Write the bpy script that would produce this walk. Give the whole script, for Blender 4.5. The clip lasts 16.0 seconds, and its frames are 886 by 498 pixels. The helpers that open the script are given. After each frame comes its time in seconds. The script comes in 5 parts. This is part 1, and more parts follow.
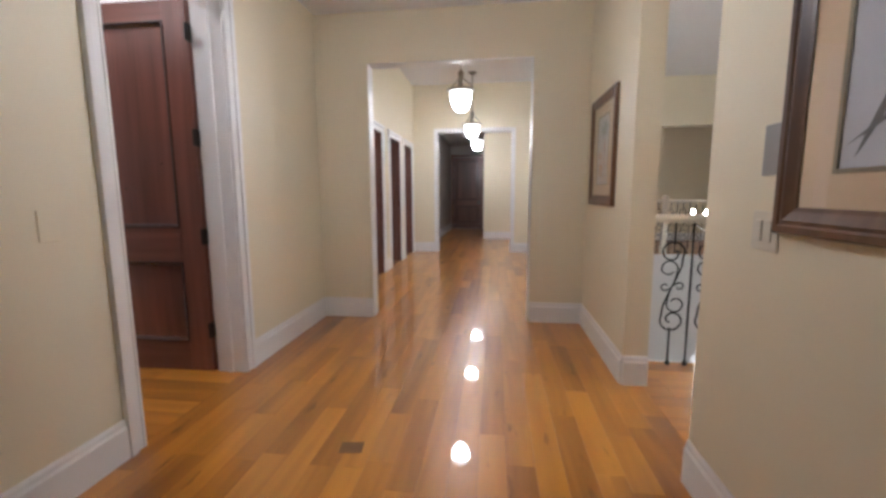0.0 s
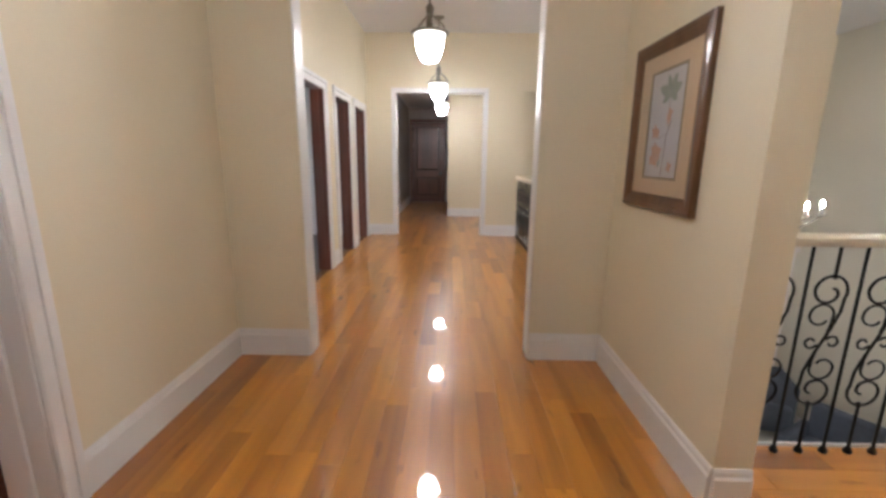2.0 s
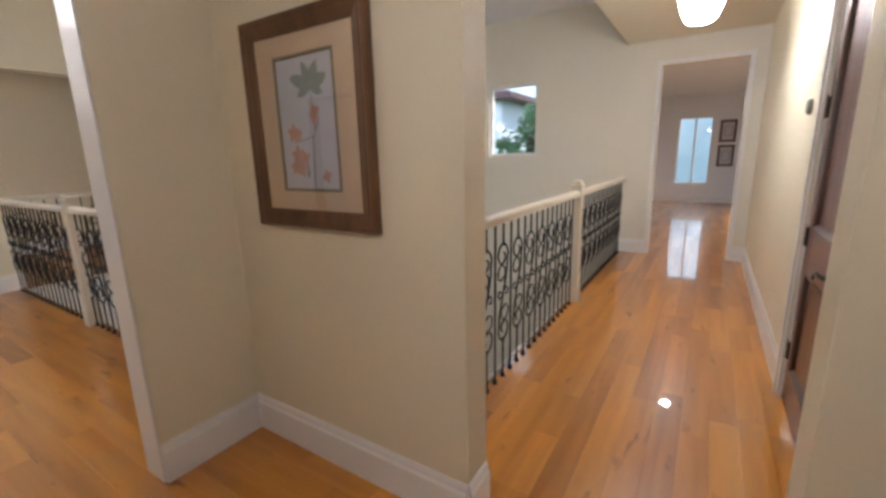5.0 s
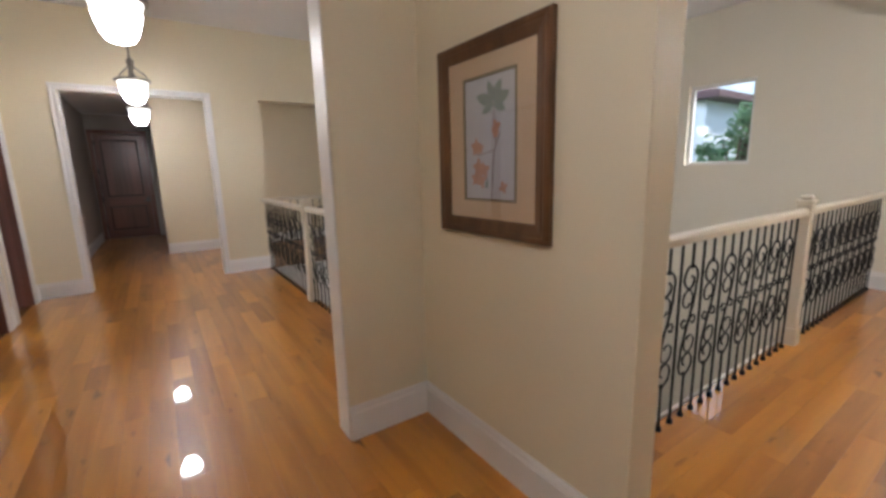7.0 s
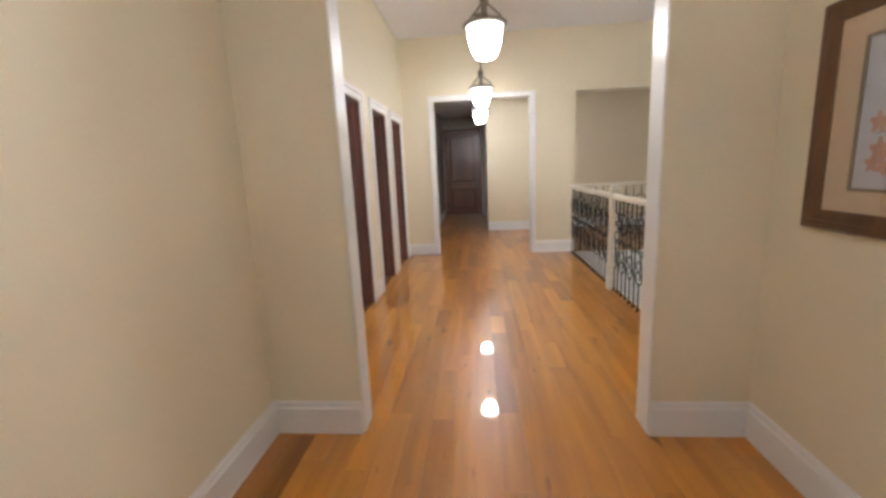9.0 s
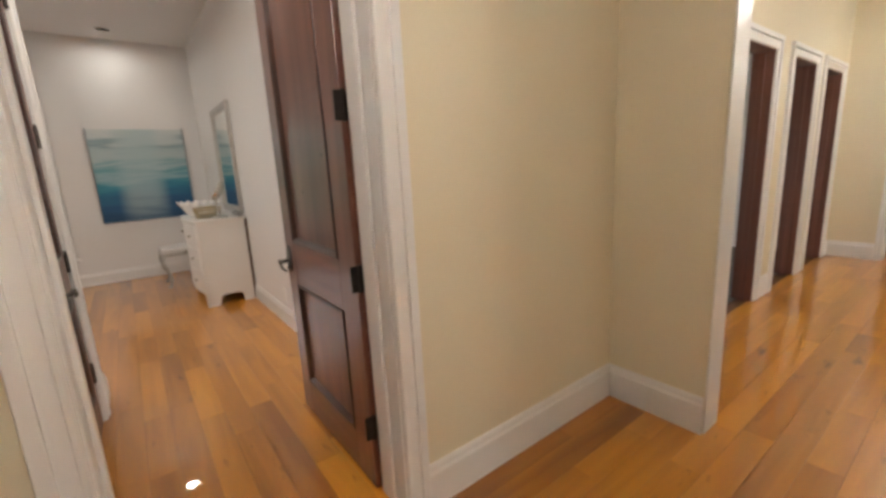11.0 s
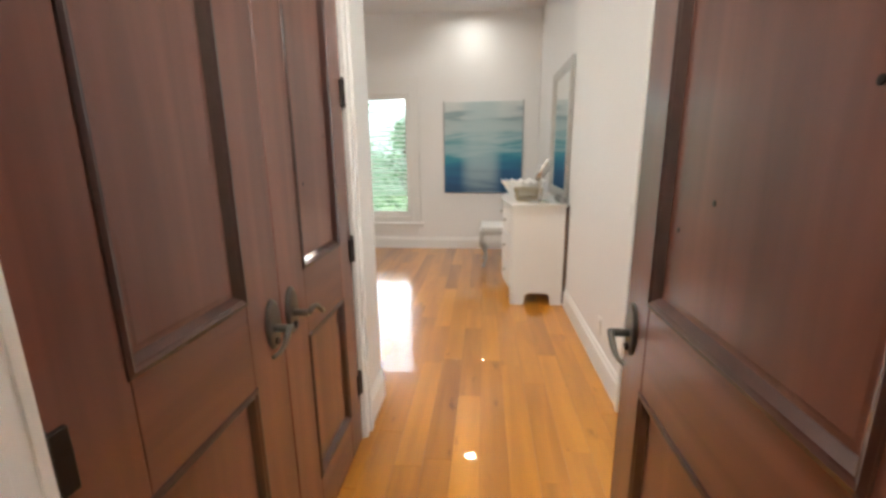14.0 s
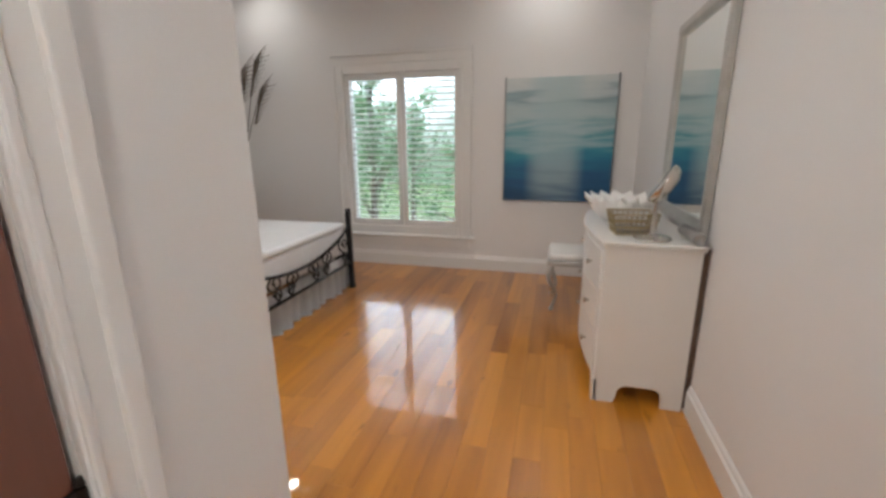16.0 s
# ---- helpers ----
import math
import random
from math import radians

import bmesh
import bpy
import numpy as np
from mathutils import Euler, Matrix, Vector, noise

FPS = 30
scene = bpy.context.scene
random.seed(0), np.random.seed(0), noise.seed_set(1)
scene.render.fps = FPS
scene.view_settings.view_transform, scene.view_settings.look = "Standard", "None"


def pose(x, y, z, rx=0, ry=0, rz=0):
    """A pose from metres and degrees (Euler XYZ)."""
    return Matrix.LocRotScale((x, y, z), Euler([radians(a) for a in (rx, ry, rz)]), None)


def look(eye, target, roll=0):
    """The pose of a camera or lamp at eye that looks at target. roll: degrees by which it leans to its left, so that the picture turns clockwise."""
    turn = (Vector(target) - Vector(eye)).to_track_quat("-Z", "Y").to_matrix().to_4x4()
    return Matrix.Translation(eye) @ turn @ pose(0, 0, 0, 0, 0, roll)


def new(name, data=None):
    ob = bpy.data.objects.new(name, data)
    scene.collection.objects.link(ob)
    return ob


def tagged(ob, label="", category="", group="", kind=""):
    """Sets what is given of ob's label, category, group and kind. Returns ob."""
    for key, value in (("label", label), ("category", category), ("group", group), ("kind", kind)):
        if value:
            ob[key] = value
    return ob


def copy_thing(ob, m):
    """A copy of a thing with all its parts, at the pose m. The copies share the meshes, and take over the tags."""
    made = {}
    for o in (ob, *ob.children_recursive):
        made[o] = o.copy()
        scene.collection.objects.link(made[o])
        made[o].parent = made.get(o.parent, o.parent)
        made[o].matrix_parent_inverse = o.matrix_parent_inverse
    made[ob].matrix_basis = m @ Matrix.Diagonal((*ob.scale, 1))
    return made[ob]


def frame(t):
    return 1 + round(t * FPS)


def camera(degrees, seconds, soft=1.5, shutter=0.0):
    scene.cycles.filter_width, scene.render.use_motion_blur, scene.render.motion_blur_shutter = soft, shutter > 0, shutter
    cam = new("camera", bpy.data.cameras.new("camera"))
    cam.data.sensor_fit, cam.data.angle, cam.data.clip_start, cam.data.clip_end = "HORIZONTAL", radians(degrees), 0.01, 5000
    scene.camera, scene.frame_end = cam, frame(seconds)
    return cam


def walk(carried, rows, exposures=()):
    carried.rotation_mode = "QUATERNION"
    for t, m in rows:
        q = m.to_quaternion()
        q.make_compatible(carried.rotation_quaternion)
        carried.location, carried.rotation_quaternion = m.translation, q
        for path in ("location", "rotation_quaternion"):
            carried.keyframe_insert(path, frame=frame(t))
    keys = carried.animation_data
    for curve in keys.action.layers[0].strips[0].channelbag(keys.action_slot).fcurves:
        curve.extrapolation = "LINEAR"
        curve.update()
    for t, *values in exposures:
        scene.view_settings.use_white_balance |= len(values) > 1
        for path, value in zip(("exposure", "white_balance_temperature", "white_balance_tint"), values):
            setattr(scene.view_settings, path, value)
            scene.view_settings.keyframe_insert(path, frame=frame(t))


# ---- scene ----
cam = camera(93.4, 16.0, soft=3.2)
PATH = [
    (0, (0.432, 0.638, 1.217), (0.188, 2.606, 0.953), -0.3),
    (0.5, (0.411, 0.893, 1.31), (0.056, 2.822, 0.916), -1.2),
    (0.8, (0.379, 1.042, 1.354), (-0.014, 2.955, 0.92), -1.1),
    (1, (0.338, 1.17, 1.336), (-0.036, 3.092, 0.927), -1.4),
    (1.5, (0.258, 1.529, 1.36), (0.024, 3.48, 0.986), -1.3),
    (2, (0.21, 1.868, 1.362), (0.177, 3.823, 0.938), 0.6),
    (2.5, (0.115, 2.11, 1.36), (0.521, 4.004, 0.864), -0.4),
    (3, (0.055, 2.313, 1.364), (0.954, 4.009, 0.801), -1.4),
    (3.5, (0.095, 2.471, 1.363), (1.421, 3.861, 0.807), -0.2),
    (5.8, (0.073, 2.651, 1.405), (1.738, 3.678, 0.991), -1.6),
    (6, (0.072, 2.641, 1.402), (1.669, 3.779, 1.007), -1.7),
    (6.5, (0.06, 2.623, 1.411), (1.444, 4.018, 1.037), -1.3),
    (7, (0.059, 2.615, 1.407), (1.161, 4.244, 1.038), -1.5),
    (7.5, (0.036, 2.601, 1.41), (0.816, 4.405, 1.041), -1.6),
    (8, (-0.009, 2.586, 1.409), (0.434, 4.501, 1.039), -2.0),
    (8.5, (-0.087, 2.554, 1.425), (0.013, 4.517, 1.057), -2.3),
    (9, (-0.09, 2.533, 1.419), (-0.264, 4.489, 1.04), -2.7),
    (9.5, (-0.032, 2.546, 1.412), (-0.635, 4.417, 1.037), -2.0),
    (10, (0.024, 2.523, 1.402), (-1.002, 4.194, 1.009), -2.3),
    (10.2, (0.032, 2.532, 1.374), (-1.134, 4.109, 0.982), -2.8),
    (12.3, (-0.39, 2.487, 1.352), (-2.275, 2.977, 0.889), -3.0),
    (12.5, (-0.470, 2.535, 1.352), (-2.375, 2.923, 0.881), -3.3),
    (13, (-0.691, 2.697, 1.374), (-2.615, 2.869, 0.855), -0.7),
    (13.5, (-0.969, 2.768, 1.357), (-2.908, 2.683, 0.873), -1.6),
    (14, (-1.247, 2.782, 1.351), (-3.188, 2.591, 0.906), -0.7),
    (14.5, (-1.591, 2.794, 1.350), (-3.479, 2.405, 0.818), -2.6),
    (15, (-1.969, 2.765, 1.347), (-3.864, 2.410, 0.817), -1.7),
    (15.5, (-2.308, 2.784, 1.378), (-4.224, 2.487, 0.885), -0.3),
    (16, (-2.680, 2.771, 1.414), (-4.552, 2.267, 0.920), -0.5),
]
EXPOSURES = [(0, 0.78, 5550, 12), (1.0, 0.84, 5600, 12), (1.6, 0.90, 5750, 11), (2.8, 0.66, 5900, 14), (3.5, 0.50, 5900, 14), (6, 0.54, 5900, 13), (7, 0.46, 5900, 13), (7.6, 0.62, 5900, 13), (8.1, 0.72, 6000, 12), (8.6, 0.95, 5850, 10), (9.5, 0.92, 5850, 10), (10.2, 0.88, 5900, 11), (12.3, 0.70, 8100, 5), (13.0, 0.78, 7800, 5), (13.6, 1.1, 6900, 6), (14.0, 1.38, 6350, 5), (14.5, 1.3, 6400, 8), (15.2, 1.05, 6300, 9), (15.6, 0.90, 6200, 9), (16, 0.82, 6200, 9)]
walk(cam, [(t, look(*row)) for t, *row in PATH], EXPOSURES)

# ---- world, sun ----
world = bpy.data.worlds.new("world")
scene.world = world
world.use_nodes = True
wn = world.node_tree
sky = wn.nodes.new("ShaderNodeTexSky")
sky.sky_type, sky.sun_disc = "NISHITA", False
sky.sun_elevation, sky.sun_rotation = radians(52), radians(143)
wn.links.new(sky.outputs[0], wn.nodes["Background"].inputs[0])
wn.nodes["Background"].inputs[1].default_value = 0.15
sun_data = bpy.data.lights.new("sun", "SUN")
sun_data.energy, sun_data.angle, sun_data.color = 4.5, radians(1), (1, 0.95, 0.86)
sun = new("sun", sun_data)
sun.matrix_world = look((12, -16, 25.6), (0, 0, 0))

# area lamp added at the unseen bathroom window, standing in for its daylight
bath_fill = bpy.data.lights.new("bath_daylight", "AREA")
bath_fill.shape, bath_fill.size, bath_fill.size_y, bath_fill.energy, bath_fill.color = "RECTANGLE", 0.76, 1.06, 38, (0.92, 0.96, 1.0)
new("bath_daylight", bath_fill).matrix_world = look((-4.19, 4.6, 1.65), (-1.0, 4.6, 1.65))

SHADE_GLOW = 40.0
BULB_GLOW = 200.0
DOWNLIGHT = 6.0


# ---- materials ----
def material(name, color, rough=0.5, metal=0.0, vary=0.08, scale=6.0, bump=0.05, fine=120.0, coat=0.0, spec=0.5):
    m = bpy.data.materials.new(name)
    m.use_nodes = True
    nt = m.node_tree
    b = nt.nodes["Principled BSDF"]
    b.inputs["Roughness"].default_value = rough
    b.inputs["Metallic"].default_value = metal
    b.inputs["Coat Weight"].default_value = coat
    b.inputs["Coat Roughness"].default_value = 0.06
    b.inputs["Specular IOR Level"].default_value = spec
    geo = nt.nodes.new("ShaderNodeTexCoord")
    big = nt.nodes.new("ShaderNodeTexNoise")
    big.inputs["Scale"].default_value, big.inputs["Detail"].default_value = scale, 4
    small = nt.nodes.new("ShaderNodeTexNoise")
    small.inputs["Scale"].default_value, small.inputs["Detail"].default_value = fine, 3
    nt.links.new(geo.outputs["Object"], big.inputs["Vector"])
    nt.links.new(geo.outputs["Object"], small.inputs["Vector"])
    ramp = nt.nodes.new("ShaderNodeMapRange")
    ramp.inputs["To Min"].default_value, ramp.inputs["To Max"].default_value = 1 - vary, 1 + vary
    nt.links.new(big.outputs["Fac"], ramp.inputs["Value"])
    mul = nt.nodes.new("ShaderNodeMix")
    mul.data_type, mul.blend_type = "RGBA", "MULTIPLY"
    mul.inputs["Factor"].default_value = 1
    mul.inputs["A"].default_value = (*color, 1)
    nt.links.new(ramp.outputs["Result"], mul.inputs["B"])
    nt.links.new(mul.outputs["Result"], b.inputs["Base Color"])
    bp = nt.nodes.new("ShaderNodeBump")
    bp.inputs["Strength"].default_value, bp.inputs["Distance"].default_value = bump, 0.01
    nt.links.new(small.outputs["Fac"], bp.inputs["Height"])
    nt.links.new(bp.outputs["Normal"], b.inputs["Normal"])
    return m


def wood(name, dark, light, rough, grain=(1.5, 28, 28), coat=0.0, random_vary=0.0, bump=0.06, spec=0.5, coat_rough=0.05, knots=0.0):
    """Wood with its grain along local x; boards differ by Object Info's Random or by island."""
    m = bpy.data.materials.new(name)
    m.use_nodes = True
    nt = m.node_tree
    b = nt.nodes["Principled BSDF"]
    b.inputs["Roughness"].default_value = rough
    b.inputs["Coat Weight"].default_value = coat
    b.inputs["Coat Roughness"].default_value = coat_rough
    b.inputs["Specular IOR Level"].default_value = spec
    tc = nt.nodes.new("ShaderNodeTexCoord")
    info = nt.nodes.new("ShaderNodeObjectInfo")
    isl = nt.nodes.new("ShaderNodeNewGeometry")
    rnd = nt.nodes.new("ShaderNodeMath")
    rnd.operation = "ADD"
    nt.links.new(info.outputs["Random"], rnd.inputs[0])
    nt.links.new(isl.outputs["Random Per Island"], rnd.inputs[1])
    frac = nt.nodes.new("ShaderNodeMath")
    frac.operation = "FRACT"
    nt.links.new(rnd.outputs[0], frac.inputs[0])
    mapping = nt.nodes.new("ShaderNodeMapping")
    mapping.inputs["Scale"].default_value = grain
    nt.links.new(tc.outputs["Object"], mapping.inputs["Vector"])
    shift = nt.nodes.new("ShaderNodeVectorMath")
    shift.operation = "ADD"
    nt.links.new(mapping.outputs["Vector"], shift.inputs[0])
    sc = nt.nodes.new("ShaderNodeMath")
    sc.operation = "MULTIPLY"
    sc.inputs[1].default_value = 60
    nt.links.new(frac.outputs[0], sc.inputs[0])
    nt.links.new(sc.outputs[0], shift.inputs[1])
    n1 = nt.nodes.new("ShaderNodeTexNoise")
    n1.inputs["Scale"].default_value, n1.inputs["Detail"].default_value, n1.inputs["Distortion"].default_value = 1.0, 6, 0.6
    nt.links.new(shift.outputs["Vector"], n1.inputs["Vector"])
    n2 = nt.nodes.new("ShaderNodeTexNoise")
    n2.inputs["Scale"].default_value, n2.inputs["Detail"].default_value = 0.25, 3
    nt.links.new(shift.outputs["Vector"], n2.inputs["Vector"])
    mixf = nt.nodes.new("ShaderNodeMath")
    mixf.operation = "MULTIPLY_ADD"
    nt.links.new(n2.outputs["Fac"], mixf.inputs[0])
    mixf.inputs[1].default_value = 0.6
    half = nt.nodes.new("ShaderNodeMath")
    half.operation = "MULTIPLY"
    half.inputs[1].default_value = 0.45
    nt.links.new(n1.outputs["Fac"], half.inputs[0])
    nt.links.new(half.outputs[0], mixf.inputs[2])
    add = nt.nodes.new("ShaderNodeMath")
    add.operation = "MULTIPLY_ADD"
    nt.links.new(frac.outputs[0], add.inputs[0])
    add.inputs[1].default_value = random_vary
    nt.links.new(mixf.outputs[0], add.inputs[2])
    ramp = nt.nodes.new("ShaderNodeValToRGB")
    ramp.color_ramp.elements[0].position, ramp.color_ramp.elements[0].color = 0.35, (*dark, 1)
    ramp.color_ramp.elements[1].position, ramp.color_ramp.elements[1].color = 0.7 + random_vary * 0.7, (*light, 1)
    nt.links.new(add.outputs[0], ramp.inputs["Fac"])
    n3 = nt.nodes.new("ShaderNodeTexNoise")
    n3.inputs["Scale"].default_value, n3.inputs["Detail"].default_value = 0.9, 3
    squash = nt.nodes.new("ShaderNodeVectorMath")
    squash.operation = "MULTIPLY"
    squash.inputs[1].default_value = (3.0, 0.9, 0.9)
    nt.links.new(shift.outputs["Vector"], squash.inputs[0])
    nt.links.new(squash.outputs["Vector"], n3.inputs["Vector"])
    fleck = nt.nodes.new("ShaderNodeMapRange")
    fleck.inputs["From Min"].default_value, fleck.inputs["From Max"].default_value = 0.66, 0.76
    fleck.inputs["To Max"].default_value = knots
    nt.links.new(n3.outputs["Fac"], fleck.inputs["Value"])
    spot = nt.nodes.new("ShaderNodeMix")
    spot.data_type = "RGBA"
    nt.links.new(fleck.outputs["Result"], spot.inputs["Factor"])
    nt.links.new(ramp.outputs["Color"], spot.inputs["A"])
    spot.inputs["B"].default_value = (dark[0] * 0.35, dark[1] * 0.3, dark[2] * 0.3, 1)
    nt.links.new(spot.outputs["Result"], b.inputs["Base Color"])
    bp = nt.nodes.new("ShaderNodeBump")
    bp.inputs["Strength"].default_value, bp.inputs["Distance"].default_value = bump, 0.004
    nt.links.new(n1.outputs["Fac"], bp.inputs["Height"])
    nt.links.new(bp.outputs["Normal"], b.inputs["Normal"])
    return m


def glowing(name, color, strength):
    m = material(name, color, 0.3)
    b = m.node_tree.nodes["Principled BSDF"]
    b.inputs["Emission Color"].default_value = (*color, 1)
    b.inputs["Emission Strength"].default_value = strength
    return m


def glass(name, color=(1, 1, 1), rough=0.0):
    m = bpy.data.materials.new(name)
    m.use_nodes = True
    b = m.node_tree.nodes["Principled BSDF"]
    b.inputs["Base Color"].default_value = (*color, 1)
    b.inputs["Transmission Weight"].default_value = 1
    b.inputs["Roughness"].default_value = rough
    b.inputs["IOR"].default_value = 1.45
    return m


CREAM = material("cream_paint", (0.76, 0.685, 0.51), 0.55, vary=0.03, scale=1.5, bump=0.04, fine=220)
PALE_CREAM = material("pale_cream_plaster", (0.75, 0.71, 0.61), 0.55, vary=0.03, scale=1.5, bump=0.04, fine=220)
# Passage dimness is put into this darker wall colour.
PASSAGE_DIM = material("dim_passage_taupe", (0.42, 0.37, 0.33), 0.6, vary=0.04, scale=1.5, bump=0.04, fine=220)
WHITE = material("white_paint", (0.80, 0.79, 0.78), 0.55, vary=0.02, scale=1.5, bump=0.04, fine=220)
CEILING = material("ceiling_paint", (0.80, 0.80, 0.80), 0.7, vary=0.02, scale=1.0, bump=0.05, fine=160)
TRIM = material("trim_paint", (0.80, 0.785, 0.765), 0.32, vary=0.03, scale=3, bump=0.02, fine=90)
OAK = wood("honey_oak", (0.27, 0.088, 0.008), (0.64, 0.262, 0.026), 0.30, grain=(1.2, 14, 14), coat=0.9, random_vary=0.30, bump=0.006, coat_rough=0.03, knots=0.75)
SUBFLOOR = material("subfloor", (0.12, 0.045, 0.015), 0.7)
MAHOGANY = wood("mahogany", (0.095, 0.030, 0.018), (0.215, 0.077, 0.050), 0.42, grain=(16, 16, 1.0), coat=0.85, bump=0.04, coat_rough=0.24)
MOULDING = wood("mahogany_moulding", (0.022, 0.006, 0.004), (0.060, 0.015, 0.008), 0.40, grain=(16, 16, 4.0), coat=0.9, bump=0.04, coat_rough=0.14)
BRONZE = material("dark_bronze", (0.035, 0.028, 0.024), 0.42, 0.8, vary=0.3, scale=30)
IRON = material("wrought_iron", (0.02, 0.02, 0.022), 0.5, 0.6, vary=0.3, scale=25, bump=0.15)
PEWTER = material("aged_pewter", (0.28, 0.26, 0.23), 0.38, 0.9, vary=0.3, scale=30)
LOWER_TILE = material("cream_stone", (0.62, 0.58, 0.52), 0.25, vary=0.12, scale=3)
GLASS = glass("clear_glass")
SHADE = glowing("frosted_shade", (1.0, 0.95, 0.89), SHADE_GLOW)
SHADE_ADDED = glowing("added_frosted_shade", (1.0, 0.95, 0.89), SHADE_GLOW * 0.95)
SHADE_DIM = glowing("upper_shade_weak_glow", (1.0, 0.97, 0.86), 1.5)
SHADE_BRIGHT = glowing("bright_frosted_shade", (1.0, 0.95, 0.89), SHADE_GLOW * 1.9)
BULB = glowing("bulb", (1.0, 0.93, 0.82), BULB_GLOW)
CARPET = material("grey_carpet", (0.16, 0.14, 0.13), 0.95, vary=0.2, scale=40, bump=0.5, fine=300)


# ---- helpers for meshes ----
def box(bm, x0, x1, y0, y1, z0, z1):
    vs = [bm.verts.new((x, y, z)) for z in (z0, z1) for y in (y0, y1) for x in (x0, x1)]
    for f in ((0, 2, 3, 1), (4, 5, 7, 6), (0, 1, 5, 4), (2, 6, 7, 3), (0, 4, 6, 2), (1, 3, 7, 5)):
        bm.faces.new([vs[i] for i in f])
    return vs


def bevelled(bm, x0, x1, y0, y1, z0, z1, r=0.004, seg=2):
    b = bmesh.new()
    box(b, x0, x1, y0, y1, z0, z1)
    bmesh.ops.bevel(b, geom=b.edges[:], offset=r, segments=seg, affect="EDGES", profile=0.5)
    join(bm, b)


def join(bm, other):
    me = bpy.data.meshes.new("tmp")
    other.to_mesh(me)
    other.free()
    bm.from_mesh(me)
    bpy.data.meshes.remove(me)


def lathe(bm, profile, n=24, centre=(0, 0, 0), axis="z"):
    """Turns (radius, height) pairs round an axis."""
    cx, cy, cz = centre
    rings = []
    for r, h in profile:
        ring = []
        for i in range(n):
            a = 2 * math.pi * i / n
            p = (r * math.cos(a), r * math.sin(a), h)
            if axis == "y":
                p = (p[0], p[2], p[1])
            elif axis == "x":
                p = (p[2], p[0], p[1])
            ring.append(bm.verts.new((p[0] + cx, p[1] + cy, p[2] + cz)))
        rings.append(ring)
    for a, b in zip(rings, rings[1:]):
        for i in range(n):
            bm.faces.new((a[i], a[(i + 1) % n], b[(i + 1) % n], b[i]))
    bm.faces.new(rings[0][::-1])
    bm.faces.new(rings[-1])


def tube(bm, points, r=0.006, n=6, taper=None):
    """A round bar along a line of points."""
    pts = [Vector(p) for p in points]
    rings = []
    up = Vector((0.31, 0.17, 0.93)).normalized()
    for i, p in enumerate(pts):
        d = (pts[min(i + 1, len(pts) - 1)] - pts[max(i - 1, 0)]).normalized()
        s = d.cross(up)
        if s.length < 1e-3:
            s = d.cross(Vector((1, 0, 0)))
        s.normalize()
        u = s.cross(d)
        rr = r if taper is None else r * (1 + (taper - 1) * i / (len(pts) - 1))
        rings.append([bm.verts.new(p + s * rr * math.cos(2 * math.pi * k / n) + u * rr * math.sin(2 * math.pi * k / n)) for k in range(n)])
    for a, b in zip(rings, rings[1:]):
        for k in range(n):
            bm.faces.new((a[k], a[(k + 1) % n], b[(k + 1) % n], b[k]))
    bm.faces.new(rings[0][::-1])
    bm.faces.new(rings[-1])


def made(name, bm, mat, smooth=False):
    me = bpy.data.meshes.new(name)
    bmesh.ops.recalc_face_normals(bm, faces=bm.faces[:])
    bm.to_mesh(me)
    bm.free()
    if smooth:
        me.polygons.foreach_set("use_smooth", [True] * len(me.polygons))
    if mat:
        me.materials.append(mat)
    return new(name, me)


def part(name, bm, mat, parent, label="", smooth=False):
    ob = made(name, bm, mat, smooth)
    ob.parent = parent
    if label:
        ob["label"] = label
    return ob


def thing(name, label, category, m=None, group="", kind=""):
    ob = new(name)
    ob.empty_display_size = 0.1
    if m is not None:
        ob.matrix_world = m
    return tagged(ob, label, category, group, kind)


def structure(name, bm, mat, label, category, smooth=False):
    return tagged(made(name, bm, mat, smooth), label, category, kind="structure")


def wall(name, axis, a0, a1, c0, c1, z0, z1, openings, mat, label):
    """A wall along an axis from a0 to a1, c0 to c1 thick, with openings (from, to, bottom, top) right through it."""
    bm = bmesh.new()
    cuts = sorted({a0, a1, *[v for o in openings for v in o[:2]]})
    for p, q in zip(cuts, cuts[1:]):
        mid = (p + q) / 2
        spans = sorted((o[2], o[3]) for o in openings if o[0] < mid < o[1])
        z = z0
        for lo, hi in spans + [(z1, z1)]:
            if lo > z:
                if axis == "x":
                    box(bm, p, q, c0, c1, z, lo)
                else:
                    box(bm, c0, c1, p, q, z, lo)
            z = max(z, hi)
    bmesh.ops.remove_doubles(bm, verts=bm.verts[:], dist=1e-5)
    inner = [f for f in bm.faces if all(len(e.link_faces) > 2 for e in f.edges)]
    bmesh.ops.delete(bm, geom=inner, context="FACES_ONLY")
    return structure(name, bm, mat, label, "wall")


def slab(name, x0, x1, y0, y1, z0, z1, mat, label, category):
    bm = bmesh.new()
    box(bm, x0, x1, y0, y1, z0, z1)
    return structure(name, bm, mat, label, category)


